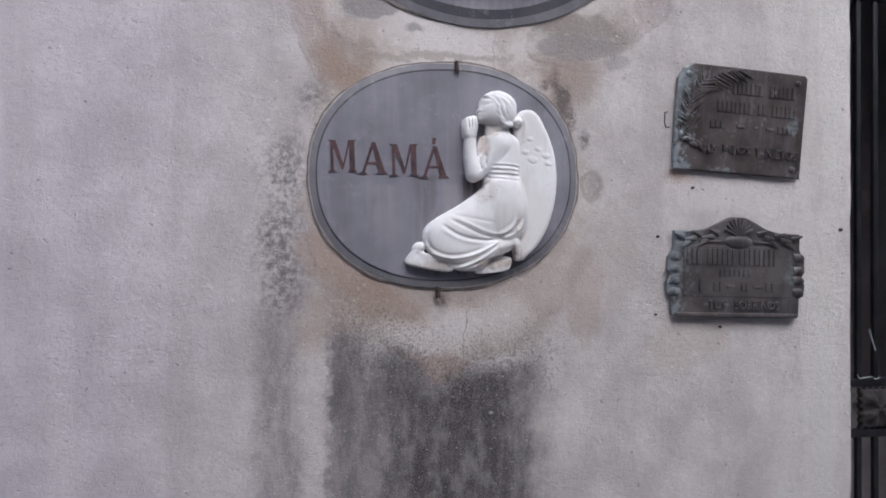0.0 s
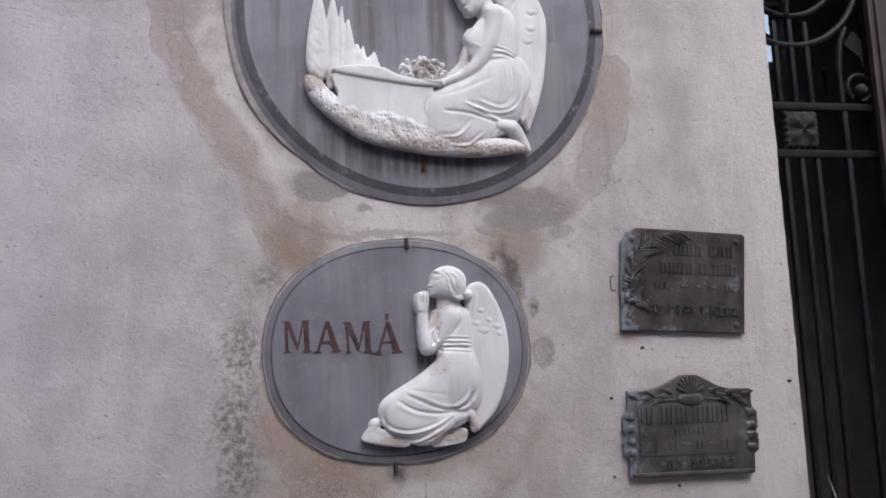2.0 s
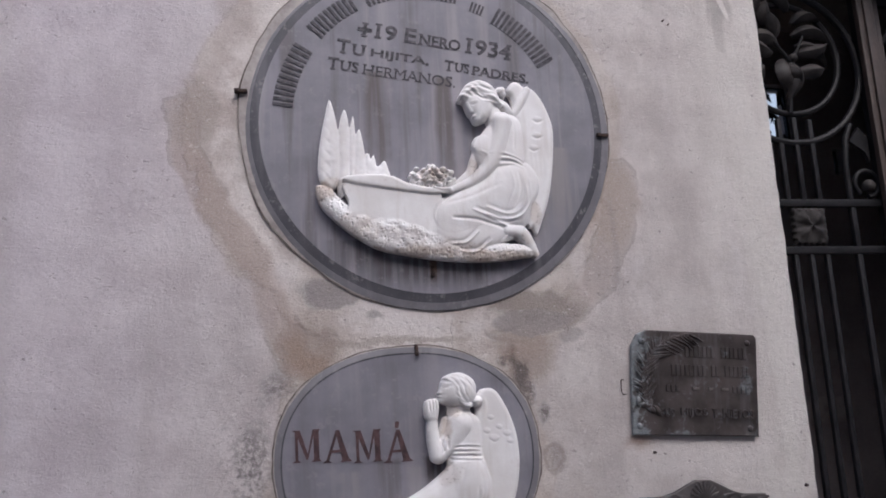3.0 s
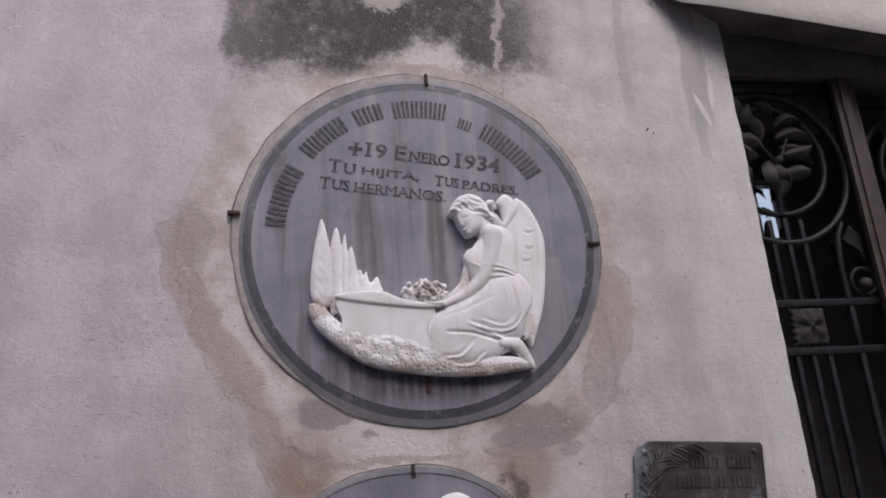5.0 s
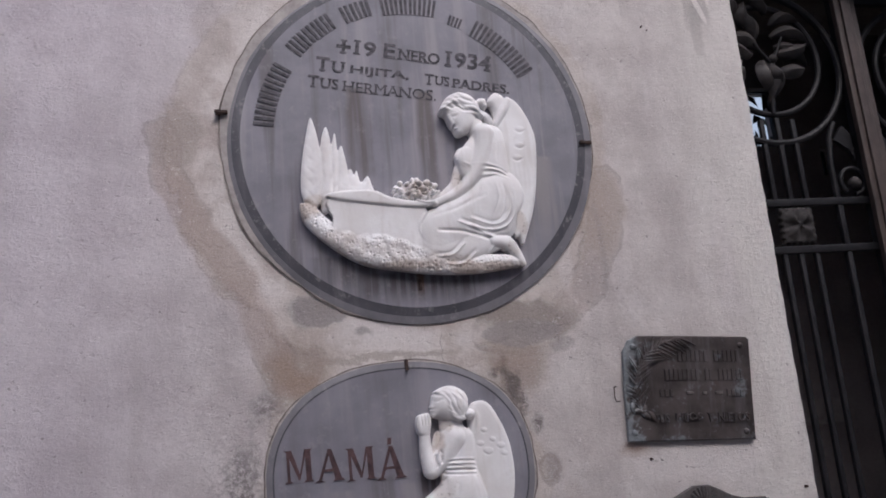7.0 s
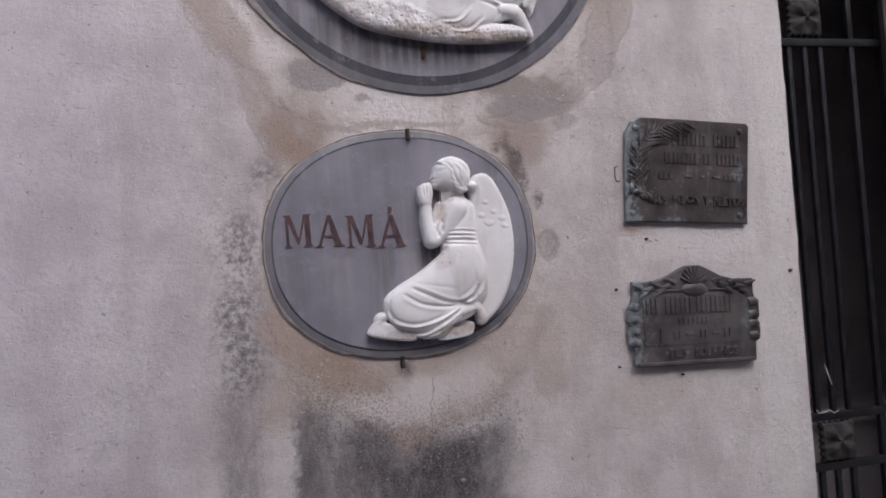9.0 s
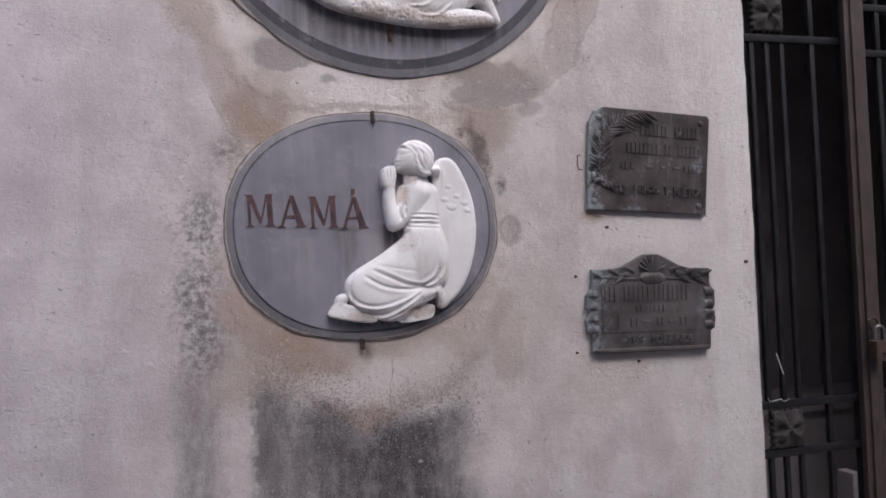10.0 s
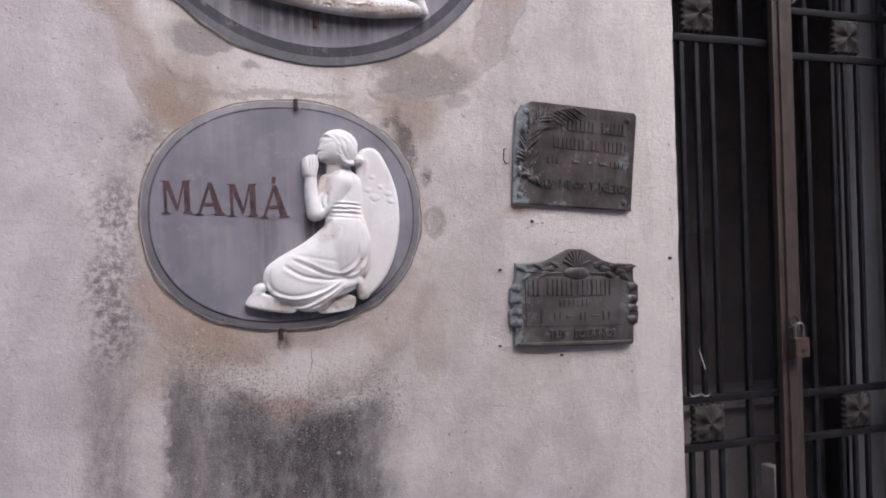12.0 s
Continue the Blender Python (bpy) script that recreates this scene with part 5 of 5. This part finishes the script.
    for line in (to((84, 60), (100, 72), (118, 70), (134, 56)), to((120, 66), (140, 60), (168, 48)), to((92, 82), (120, 86), (152, 74))):
        c.fold(line, -1.8, 2.0, hair)
    c.ball(to((172, 80))[0], 14, 10, 22, 13, 25, 3)
    c.ball(to((180, 72))[0], 8, 8, 20, 11)
    c.limb(to((172, 52), (184, 42), (192, 30)), (9, 10, 8), 20, 11, 4)
    c.fold(to((162, 82), (173, 85), (182, 76)), -1.6, 1.6)
    c.fold(to((176, 54), (184, 44), (188, 32)), -1.4, 1.8)
    ob = c.finish("angel_relief", MARBLE_DISC, (DISC[0], FACE, DISC[2]), -0.002)
    return tagged(ob, "white marble relief of kneeling angel laying flowers on tomb", "relief sculpture")


kneeling_relief()

# ---- oval memorial ----
OVAL = (0.247, 0.0, 1.566)
oval = thing("memorial_oval", OVAL, "oval grey slate memorial tablet with faded red lettering", "memorial tablet", turn=-1.5)
O = lambda a, b, wob=0.0, seed=0.0: super_oval(a, b, 2.22, 256, wob, seed)
part("cement_bed", ring_slab(O(0.290, 0.239, 0.012, 5.0), O(0.283, 0.233), (-0.0035, -0.0044), 0.004), CEMENT, oval, "rough cement bedding ring")
part("mortar_gap", ring_slab(O(0.2930, 0.2420, 0.018, 5.0), O(0.2875, 0.2365, 0.012, 5.0), (-0.0028, -0.0030), 0.004), MORTAR, oval, "dark cracked joint")
part("rim", ring_slab(O(0.2870, 0.2370, 0.005, 9.0), O(0.2745, 0.2245), (-0.0048, -0.0075), 0.0), SLATE_RIM, oval, "worn slate rim")
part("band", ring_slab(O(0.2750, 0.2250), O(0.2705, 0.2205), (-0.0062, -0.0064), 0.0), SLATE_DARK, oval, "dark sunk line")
part("face", slab(O(0.2710, 0.2210), 0.0, -0.0090), SLATE_OVAL, oval)
OFACE = -0.0092


def strokes(pieces):
    """Several flat polygons as one letter, each stroke a little proud of the last."""
    bm = bmesh.new()
    for k, outline in enumerate(pieces):
        y = -0.0012 - 0.0001 * k
        low, high = [bm.verts.new((x, 0, z)) for x, z in outline], [bm.verts.new((x, y, z)) for x, z in outline]
        n = len(outline)
        bm.faces.new(high)
        for i in range(n):
            bm.faces.new((low[i], low[(i + 1) % n], high[(i + 1) % n], high[i]))
    return bm


def letter_m(w, h):
    return strokes([[(0.10 * w, 0), (0.20 * w, 0), (0.20 * w, h), (0.10 * w, h)], [(0.74 * w, 0), (0.93 * w, 0), (0.93 * w, h), (0.74 * w, h)],
                    [(0.10 * w, h), (0.28 * w, h), (0.56 * w, 0.16 * h), (0.48 * w, 0.06 * h)], [(0.48 * w, 0.06 * h), (0.54 * w, 0.10 * h), (0.80 * w, h), (0.72 * w, h)],
                    [(0, 0), (0.30 * w, 0), (0.20 * w, 0.07 * h), (0.10 * w, 0.07 * h)], [(0.66 * w, 0), (w, 0), (0.93 * w, 0.07 * h), (0.74 * w, 0.07 * h)],
                    [(0.0, h), (0.12 * w, 0.94 * h), (0.12 * w, h)], [(0.92 * w, h), (0.92 * w, 0.94 * h), (w, h)]])


def letter_a(w, h, accent=False):
    pieces = [[(0.10 * w, 0), (0.20 * w, 0), (0.55 * w, 0.92 * h), (0.48 * w, h)], [(0.68 * w, 0), (0.92 * w, 0), (0.60 * w, h), (0.46 * w, h)],
              [(0.26 * w, 0.30 * h), (0.75 * w, 0.30 * h), (0.73 * w, 0.38 * h), (0.29 * w, 0.38 * h)],
              [(0, 0), (0.32 * w, 0), (0.20 * w, 0.07 * h), (0.10 * w, 0.07 * h)], [(0.60 * w, 0), (w, 0), (0.92 * w, 0.07 * h), (0.68 * w, 0.07 * h)]]
    if accent:
        pieces.append([(0.44 * w, 1.05 * h), (0.56 * w, 1.05 * h), (0.60 * w, 1.25 * h), (0.46 * w, 1.25 * h)])
    return strokes(pieces)


for bm, x in ((letter_m(0.060, 0.066), 0.000), (letter_a(0.062, 0.066), 0.062), (letter_m(0.062, 0.067), 0.127), (letter_a(0.064, 0.068, True), 0.190)):
    bm.transform(Matrix.Translation((x - 0.249, OFACE, 0.009 - 0.080 * x)))
    part("letter", bm, PAINT_RED, oval, "faded red-brown carved letter")


def praying_relief():
    """A winged figure kneeling with folded palms."""
    c = Carving(-96, 244, -216, 182, 1.6)
    wing = c.sheet([(146, 116), (155, 133), (162, 139), (180, 141), (196, 131), (211, 106), (225, 74), (235, 35), (238, -14), (232, -63), (217, -111), (197, -146), (173, -169), (157, -178), (142, -122), (150, -74), (145, -14), (145, 70)], 11, 6, 9)
    c.fold([(158, 124), (166, 108), (162, 78), (152, 66)], 2.4, 5.0, wing)
    for p, r in (((168, 50), 8), ((196, 57), 7), ((184, 34), 11), ((213, 43), 9), ((178, 78), 7), ((219, 26), 7)):
        c.ball(p, r, 0.65 * r, 15, 1.9, -12, 6)
        c.fold([(p[0] - r, p[1] - 2), (p[0], p[1] - 0.8 * r), (p[0] + r, p[1] - 2)], -1.2, 1.5, wing)
    c.sheet([(60, -206), (84, -180), (104, -172), (119, -170), (138, -177), (132, -199), (100, -206)], 11, 3, 3, 1.8 * c.lumps(11.0))
    # the far knee and its block
    c.sheet([(-88, -178), (-72, -159), (-55, -161), (-14, -178), (12, -194), (2, -204), (-40, -199), (-70, -193), (-86, -187)], 14, 6, 5, 1.5 * c.lumps(16.0, 3.0))
    c.ball((-60, -153), 15, 11, 12, 9, 30, 6)
    # gown: one calm form from belt to knee, the lower leg laid over it
    gown = c.sheet([(84, -2), (154, -8), (164, -48), (172, -85), (170, -114), (161, -134), (149, -140), (120, -156), (88, -184), (75, -198), (50, -203), (20, -200), (-14, -180), (-31, -170), (-46, -155), (-52, -137), (-50, -117), (-36, -100), (-9, -87), (27, -75), (59, -55), (76, -22)], 15, 14, 30)
    thigh = c.limb([(118, -58), (60, -98), (0, -126)], (52, 48, 42), 17, 18, 16)
    hip = c.limb([(120, -6), (128, -60), (132, -104)], (33, 42, 36), 17, 17, 16)
    leg = c.limb([(-8, -150), (50, -160), (128, -148)], (32, 30, 13), 20, 14, 5)
    cloth = gown | thigh | hip | leg
    for line, amount, width in (([(6, -96), (37, -111), (73, -127), (109, -131), (145, -119)], -2.6, 3.0), ([(12, -90), (42, -103), (78, -119), (112, -124), (142, -110)], 1.6, 2.6),
                                ([(-10, -108), (24, -128), (72, -137), (124, -135)], -3.2, 3.0), ([(-14, -116), (22, -136), (72, -145)], 1.2, 3.4), ([(10, -84), (50, -92), (96, -100)], -1.0, 3.0),
                                ([(-50, -143), (-37, -163), (-2, -175), (34, -173), (71, -161), (103, -143)], 2.8, 2.3), ([(-46, -136), (-33, -156), (-2, -168), (34, -166), (68, -155)], -2.0, 2.6),
                                ([(-14, -184), (15, -196), (45, -189), (83, -169), (115, -145)], 2.8, 2.3), ([(-8, -178), (16, -189), (44, -182), (80, -163)], -2.0, 2.6),
                                ([(30, -201), (60, -192), (92, -170), (120, -147)], 2.2, 2.1), ([(164, -84), (154, -112), (121, -134)], 2.2, 2.4), ([(158, -80), (148, -106), (118, -128)], -1.8, 2.6),
                                ([(146, -71), (140, -103), (109, -127)], 1.8, 2.4), ([(140, -66), (134, -98), (104, -120)], -1.3, 2.8), ([(156, -24), (166, -66), (164, -110)], -1.2, 2.8),
                                ([(148, -20), (156, -56), (154, -84)], 0.9, 3.0), ([(112, -18), (104, -50), (70, -80)], -0.6, 4.0), ([(94, -16), (84, -40), (60, -62)], 0.6, 4.0)):
        c.fold(line, amount, width, cloth)
    # the near foot
    c.limb([(112, -150), (134, -144), (146, -140)], (11, 9, 8), 22, 9, 4)
    c.limb([(143, -140), (151, -158), (151, -176)], (9, 9, 6), 20, 10, 4)
    # body and arms
    c.limb([(80, 74), (76, 48), (80, 18)], (10, 14, 16), 10, 8)
    body = c.sheet([(88, 82), (122, 93), (146, 80), (154, 60), (154, 10), (155, -12), (120, -16), (84, -8), (78, 16), (76, 46), (80, 66)], 15, 17, 34)
    for k in range(4):
        line = [(88 - 1.5 * k, 23 - 8.6 * k), (122, 23 - 9.4 * k), (154, 20 - 9.2 * k)]
        c.fold(line, 1.6, 1.7, body)
        c.fold([(p, q - 4.2) for p, q in line], -1.8, 1.4, body)
    c.fold([(100, 18), (126, 8), (152, 6)], 1.2, 1.5, body)
    c.fold([(132, 78), (128, 54), (112, 30)], -1.5, 3.4, body)
    c.limb([(110, 66), (86, 33), (59, 3)], (25, 20, 17), 21, 17, 7)
    c.limb([(57, 2), (48, 40), (48, 80)], (17, 13, 10), 21, 15, 6)
    c.sheet([(36, 78), (31, 98), (33, 114), (39, 120), (50, 123), (59, 121), (63, 104), (60, 88), (56, 77)], 24, 8, 10, None, (0, 0), 5)
    for line in ([(40, 119), (41, 108), (42, 96)], [(47, 122), (48, 110), (48, 97)], [(54, 122), (55, 110), (54, 98)]):
        c.fold(line, -3.0, 1.1)
    # head, lifted: one rounded skull, the hair waved over it
    c.limb([(105, 108), (110, 74)], (22, 29), 13, 12, 10)
    c.ball((108, 140), 40, 36, 17, 23, -20)
    face = c.sheet([(72, 160), (69, 153), (68, 146), (65, 138), (62, 133), (65, 130), (63, 126), (65, 123), (64, 119), (68, 113), (80, 108), (98, 104), (114, 112), (122, 138), (108, 162), (88, 166)], 19, 17, 30, None, (0, 0), 7)
    c.limb([(72, 149), (69, 141), (66, 134)], (2.2, 2.5, 2.8), 23, 3.5, 4)
    c.ball((67, 125), 3, 1.8, 23, 2.5, -10, 3)
    c.ball((71, 115), 5, 4, 22, 4, 0, 6)
    c.fold([(74, 145), (80, 146), (88, 148)], -2.2, 2.0, face)
    c.fold([(76, 145), (81, 147), (86, 146)], 1.2, 1.1, face)
    c.fold([(72, 152), (80, 154), (92, 154)], 1.0, 2.2, face)
    c.fold([(66, 121), (73, 120), (79, 121)], -1.2, 1.2, face)
    hair = c.sheet([(74, 163), (79, 169), (92, 175), (110, 177), (127, 171), (142, 158), (147, 139), (144, 121), (134, 107), (121, 104), (111, 114), (104, 130), (101, 146), (90, 159)], 21, 20, 34, None, (0, 0), 8)
    strand = np.hypot(c.u - 96, c.v - 118) + 3.0 * np.sin((c.u + c.v) / 9.0)
    c.h = np.where(hair, c.h + 1.0 + 0.5 * np.sin(strand / 2.0) + 0.5 * np.sin(strand / 4.3), c.h)
    c.limb([(80, 165), (92, 158), (100, 148), (104, 134), (110, 120), (120, 108), (132, 106)], (3, 5, 6, 7, 7, 7, 5), 30, 8, 5)
    for line in ([(96, 160), (106, 146), (110, 130), (118, 116)], [(104, 166), (116, 150), (120, 132), (130, 116)], [(118, 168), (130, 152), (134, 134)]):
        c.fold(line, -1.5, 1.5)
    for p, turn in (((107, 124), -50), ((116, 112), -45), ((128, 107), -10)):
        c.fold([(p[0] - 6, p[1] + 5), p, (p[0] + 7, p[1] - 2)], -2.0, 1.2)
    c.ball((148, 113), 12, 11, 20, 14, 0, 3)
    c.fold([(139, 116), (148, 120), (157, 114)], -1.8, 1.4)
    c.fold([(140, 108), (149, 111), (157, 107)], -1.6, 1.4)
    for line in ([(68, 33), (66, 24), (69, 13)], [(78, 42), (79, 36)], [(79, 31), (78, 18)], [(70, 14), (67, 9)]):
        c.fold(line, -9.0, 1.9)
    ob = c.finish("angel_relief", MARBLE_OVAL, (OVAL[0] - 0.001, OFACE, OVAL[2]), -0.002)
    return tagged(ob, "white marble relief of praying angel on oval slate tablet", "relief sculpture")


praying_relief()

# ---- iron clamps that hold the tablets ----
# the last one stands in for a rusty stain lump under the ledge
for x, z, turn, length in ((-0.112, 2.393, 90, 0.034), (0.745, 2.303, 90, 0.036), (0.359, 2.748, 0, 0.040), (0.268, 1.796, 0, 0.030), (0.228, 1.318, 0, 0.028), (0.312, 1.972, 0, 0.030)):
    clamp = thing("iron_clamp", (x, 0.0, z), "small rusty iron clamp holding a slate tablet to the wall", "clamp", "tablet clamps", turn=turn)
    part("pin", boxed(-0.0038, 0.0038, -0.015, 0.004, -0.42 * length, 0.42 * length, bevel=0.002), RUST, clamp)
    part("hook", boxed(-0.0035, 0.0035, -0.019, -0.0145, -0.42 * length, -0.42 * length + 0.010, bevel=0.0015), RUST, clamp)

# ---- upper bronze plaque ----
plaque = thing("bronze_plaque", (0.916, 0.0, 1.697), "tilted bronze memorial plaque with a palm branch, bolted to the wall", "plaque", "bronze plaques", turn=3.8)
outline = [(-0.152, -0.118), (0.158, -0.116), (0.161, 0.0), (0.165, 0.114), (0.158, 0.121), (0.02, 0.122), (-0.115, 0.122), (-0.138, 0.111), (-0.152, 0.084), (-0.154, 0.0)]
part("plate", slab(outline, -0.003, -0.013, 0.003), BRONZE, plaque)
PF = -0.0128
for x, z in ((-0.128, 0.096), (0.140, 0.100), (-0.136, -0.098), (0.136, -0.098)):
    bolt = bmesh.new()
    bmesh.ops.create_uvsphere(bolt, u_segments=12, v_segments=8, radius=0.0075, matrix=Matrix.Translation((x, PF, z)) @ Matrix.Diagonal((1, 0.6, 1, 1)))
    part("bolt", bolt, BRONZE, plaque, "", True)
stem = [(-0.120, PF - 0.002, -0.045), (-0.130, PF - 0.004, 0.0), (-0.122, PF - 0.005, 0.045), (-0.095, PF - 0.005, 0.082), (-0.050, PF - 0.004, 0.106), (-0.008, PF - 0.002, 0.116)]
palm = part("palm_stem", tube(stem, 0.0050, 8, 0.003, 0.6), BRONZE, plaque, "rubbed palm branch", True)
for i in range(26):
    t = i / 25 * (len(stem) - 1.01)
    a, b = Vector(stem[int(t)]), Vector(stem[int(t) + 1])
    p = a.lerp(b, t - int(t))
    along = (b - a).normalized()
    for side, reach in ((-1, 0.052), (1, 0.034)):
        d = (along * 0.75 + Vector((-along.z, 0, along.x)) * side * 0.8).normalized()
        q = p + d * reach * (1.0 - 0.45 * abs(i / 25 - 0.45))
        q.x, q.z = max(q.x, -0.150), min(q.z, 0.116)
        q += Vector((random.uniform(-0.005, 0.005), 0, random.uniform(-0.006, 0.006)))
        part("palm_leaflet", tube([p, p.lerp(q, 0.55) + Vector((0, -0.0015, 0)), q], random.uniform(0.0026, 0.0042), 6, 0.0012, 0.8), BRONZE, palm, "", True)
for k, (x, z) in enumerate(((-0.125, -0.050), (-0.108, -0.060), (-0.092, -0.063), (-0.137, -0.043), (-0.112, -0.048))):
    knot = bmesh.new()
    bmesh.ops.create_uvsphere(knot, u_segments=10, v_segments=7, radius=0.012, matrix=Matrix.Translation((x, PF, z)) @ Matrix.Rotation(0.5 * k, 4, "Y") @ Matrix.Diagonal((1.2, 0.5, 0.6, 1)))
    part("ribbon_knot", knot, BRONZE, palm, "", True)


def bars(parent, face, x0, z, widths, height, gap, material):
    """A line of plain raised bars, in place of letters."""
    x = x0
    for w in widths:
        if w > 0:
            part("inscription_bar", boxed(x, x + w, face - 0.0028, face + 0.001, z, z + height, bevel=0.0006), material, parent)
        x += abs(w) + gap


bars(plaque, PF, -0.020, 0.062, [0.0085] * 7 + [-0.012] + [0.0085] * 6, 0.026, 0.0024, BRONZE)
bars(plaque, PF, -0.055, 0.019, [0.0085] * 8 + [-0.010] + [0.0085] * 2 + [-0.010] + [0.0085] * 6, 0.025, 0.0024, BRONZE)
bars(plaque, PF, -0.070, -0.018, [0.008, 0.008, 0.008], 0.015, 0.004, BRONZE)
bars(plaque, PF, -0.005, -0.013, [0.018, -0.008, 0.010, -0.008, 0.018], 0.006, 0.007, BRONZE_PALE)
bars(plaque, PF, 0.096, -0.018, [0.008] * 4, 0.015, 0.003, BRONZE)
inscription(plaque, "TUS", -0.088, -0.076, 0.020, 0.036, 0, PF, BRONZE, 0.008)
inscription(plaque, "HIJOS", -0.036, -0.076, 0.021, 0.066, 0, PF, BRONZE, 0.008)
inscription(plaque, "Y", 0.042, -0.076, 0.021, 0.012, 0, PF, BRONZE, 0.008)
inscription(plaque, "NIETOS", 0.068, -0.076, 0.021, 0.078, 0, PF, BRONZE, 0.008)

ring = thing("wall_hook", (0.744, 0.0, 1.697), "small rusty wire loop on the plaster wall", "hook")
part("wire", tube([(-0.001, 0.0, 0.017), (-0.001, -0.014, 0.017), (-0.008, -0.016, 0.015), (-0.009, -0.016, -0.008), (-0.005, -0.015, -0.017), (0.004, -0.012, -0.016)], 0.0014, 6), RUST, ring, "", True)

# ---- lower bronze plaque ----
low = thing("bronze_plaque", (0.911, 0.0, 1.352), "bronze memorial plaque with scalloped sides and leaf crest", "plaque", "bronze plaques", turn=1.6)
half = [(0.0, -0.097), (0.150, -0.096), (0.155, -0.090), (0.155, -0.052), (0.166, -0.046), (0.169, -0.020), (0.160, -0.004), (0.168, 0.008), (0.167, 0.036), (0.157, 0.050), (0.154, 0.064), (0.154, 0.096), (0.100, 0.097), (0.072, 0.104), (0.036, 0.122), (0.018, 0.130)]
outline = half + [(-x, z) for x, z in half[:0:-1]]
part("plate", slab(outline, -0.003, -0.013, 0.003), BRONZE_GREY, low)
part("panel", slab([(-0.128, -0.050), (0.128, -0.050), (0.132, 0.064), (-0.132, 0.064)], -0.0125, -0.0145, 0.001), BRONZE_GREY, low)
part("foot_rail", boxed(-0.150, 0.150, -0.018, -0.012, -0.094, -0.086, bevel=0.002), BRONZE_PALE, low)
for x in (-0.066, 0.066):
    part("ledge", boxed(x - 0.028, x + 0.028, -0.0165, -0.012, 0.072, 0.0755, bevel=0.001), BRONZE_PALE, low)
boss = bmesh.new()
bmesh.ops.create_uvsphere(boss, u_segments=16, v_segments=10, radius=0.030, matrix=Matrix.Translation((0.0, -0.012, 0.074)) @ Matrix.Diagonal((1.15, 0.26, 0.55, 1)))
crest = part("boss", boss, BRONZE_GREY, low, "rounded boss", True)
for i in range(9):
    a = radians(20 + 140 * i / 8)
    tip = Vector((0.036 * math.cos(a), -0.0145, 0.088 + 0.040 * math.sin(a)))
    part("shell_rib", tube([(0.008 * math.cos(a), -0.0140, 0.088), tip * 0.5 + Vector((0, -0.0080, 0.044)), tip], 0.0042, 6, 0.0034), BRONZE_GREY, crest, "", True)
for s in (-1, 1):
    for k in range(7):
        x, z, a = s * (0.048 + 0.014 * k), 0.092 - 0.005 * (k % 3) - 0.0016 * k, radians(20 - 28 * (k % 3))
        leaf_tip = Vector((x + s * 0.026 * math.cos(a), -0.017, z + 0.026 * math.sin(a)))
        part("crest_leaf", tube([(x, -0.014, z), Vector((x, -0.020, z)).lerp(leaf_tip, 0.5), leaf_tip], 0.0068, 7, 0.0022, 0.6), BRONZE_GREY, crest, "", True)
    for k in range(4):
        z = 0.040 - 0.026 * k + random.uniform(-0.004, 0.004)
        part("side_leaf", tube([(s * 0.140, -0.013, z), (s * 0.153, -0.018, z + 0.003), (s * 0.165, -0.011, z - 0.002)], random.uniform(0.0085, 0.0120), 9, 0.006, 0.32), BRONZE_GREY, low, "", True)
bars(low, -0.0143, -0.124, 0.022, [0.0090] * 3 + [-0.010] + [0.0090] * 6 + [-0.003] + [0.0090] * 8, 0.036, 0.0030, BRONZE_GREY)
bars(low, -0.0143, -0.044, -0.004, [0.0080] * 7, 0.016, 0.0036, BRONZE_GREY)
bars(low, -0.0143, -0.092, -0.040, [0.009], 0.030, 0.003, BRONZE_GREY)
bars(low, -0.0143, -0.058, -0.036, [0.010, 0.005], 0.019, 0.004, BRONZE_GREY)
bars(low, -0.0143, -0.026, -0.029, [0.020], 0.005, 0.003, BRONZE_PALE)
bars(low, -0.0143, 0.010, -0.036, [0.006, 0.006], 0.019, 0.005, BRONZE_GREY)
bars(low, -0.0143, 0.040, -0.029, [0.020], 0.005, 0.003, BRONZE_PALE)
bars(low, -0.0143, 0.070, -0.036, [0.010, 0.010], 0.019, 0.004, BRONZE_GREY)
inscription(low, "TUS", -0.072, -0.078, 0.020, 0.044, 0, -0.0128, BRONZE_GREY, 0.008)
inscription(low, "SOBRINOS", -0.006, -0.078, 0.020, 0.110, 0, -0.0128, BRONZE_GREY, 0.008)

# ---- nails and plugged holes ----
for x, z, r in ((1.177, 1.455, 0.0045), (0.939, 2.618, 0.0024), (0.808, 1.548, 0.004), (0.725, 1.438, 0.0035), (0.72, 1.265, 0.0028), (0.875, 1.235, 0.003), (0.953, 2.608, 0.0016)):
    nail = thing("nail", (x, 0.0, z), "rusty nail stub in the plaster wall", "nail", "nails in the wall")
    head = bmesh.new()
    bmesh.ops.create_cone(head, cap_ends=True, segments=9, radius1=r, radius2=r * 0.7, depth=0.012, matrix=Matrix.Translation((0, -0.002, 0)) @ Matrix.Rotation(radians(90), 4, "X"))
    part("stub", head, RUST, nail)
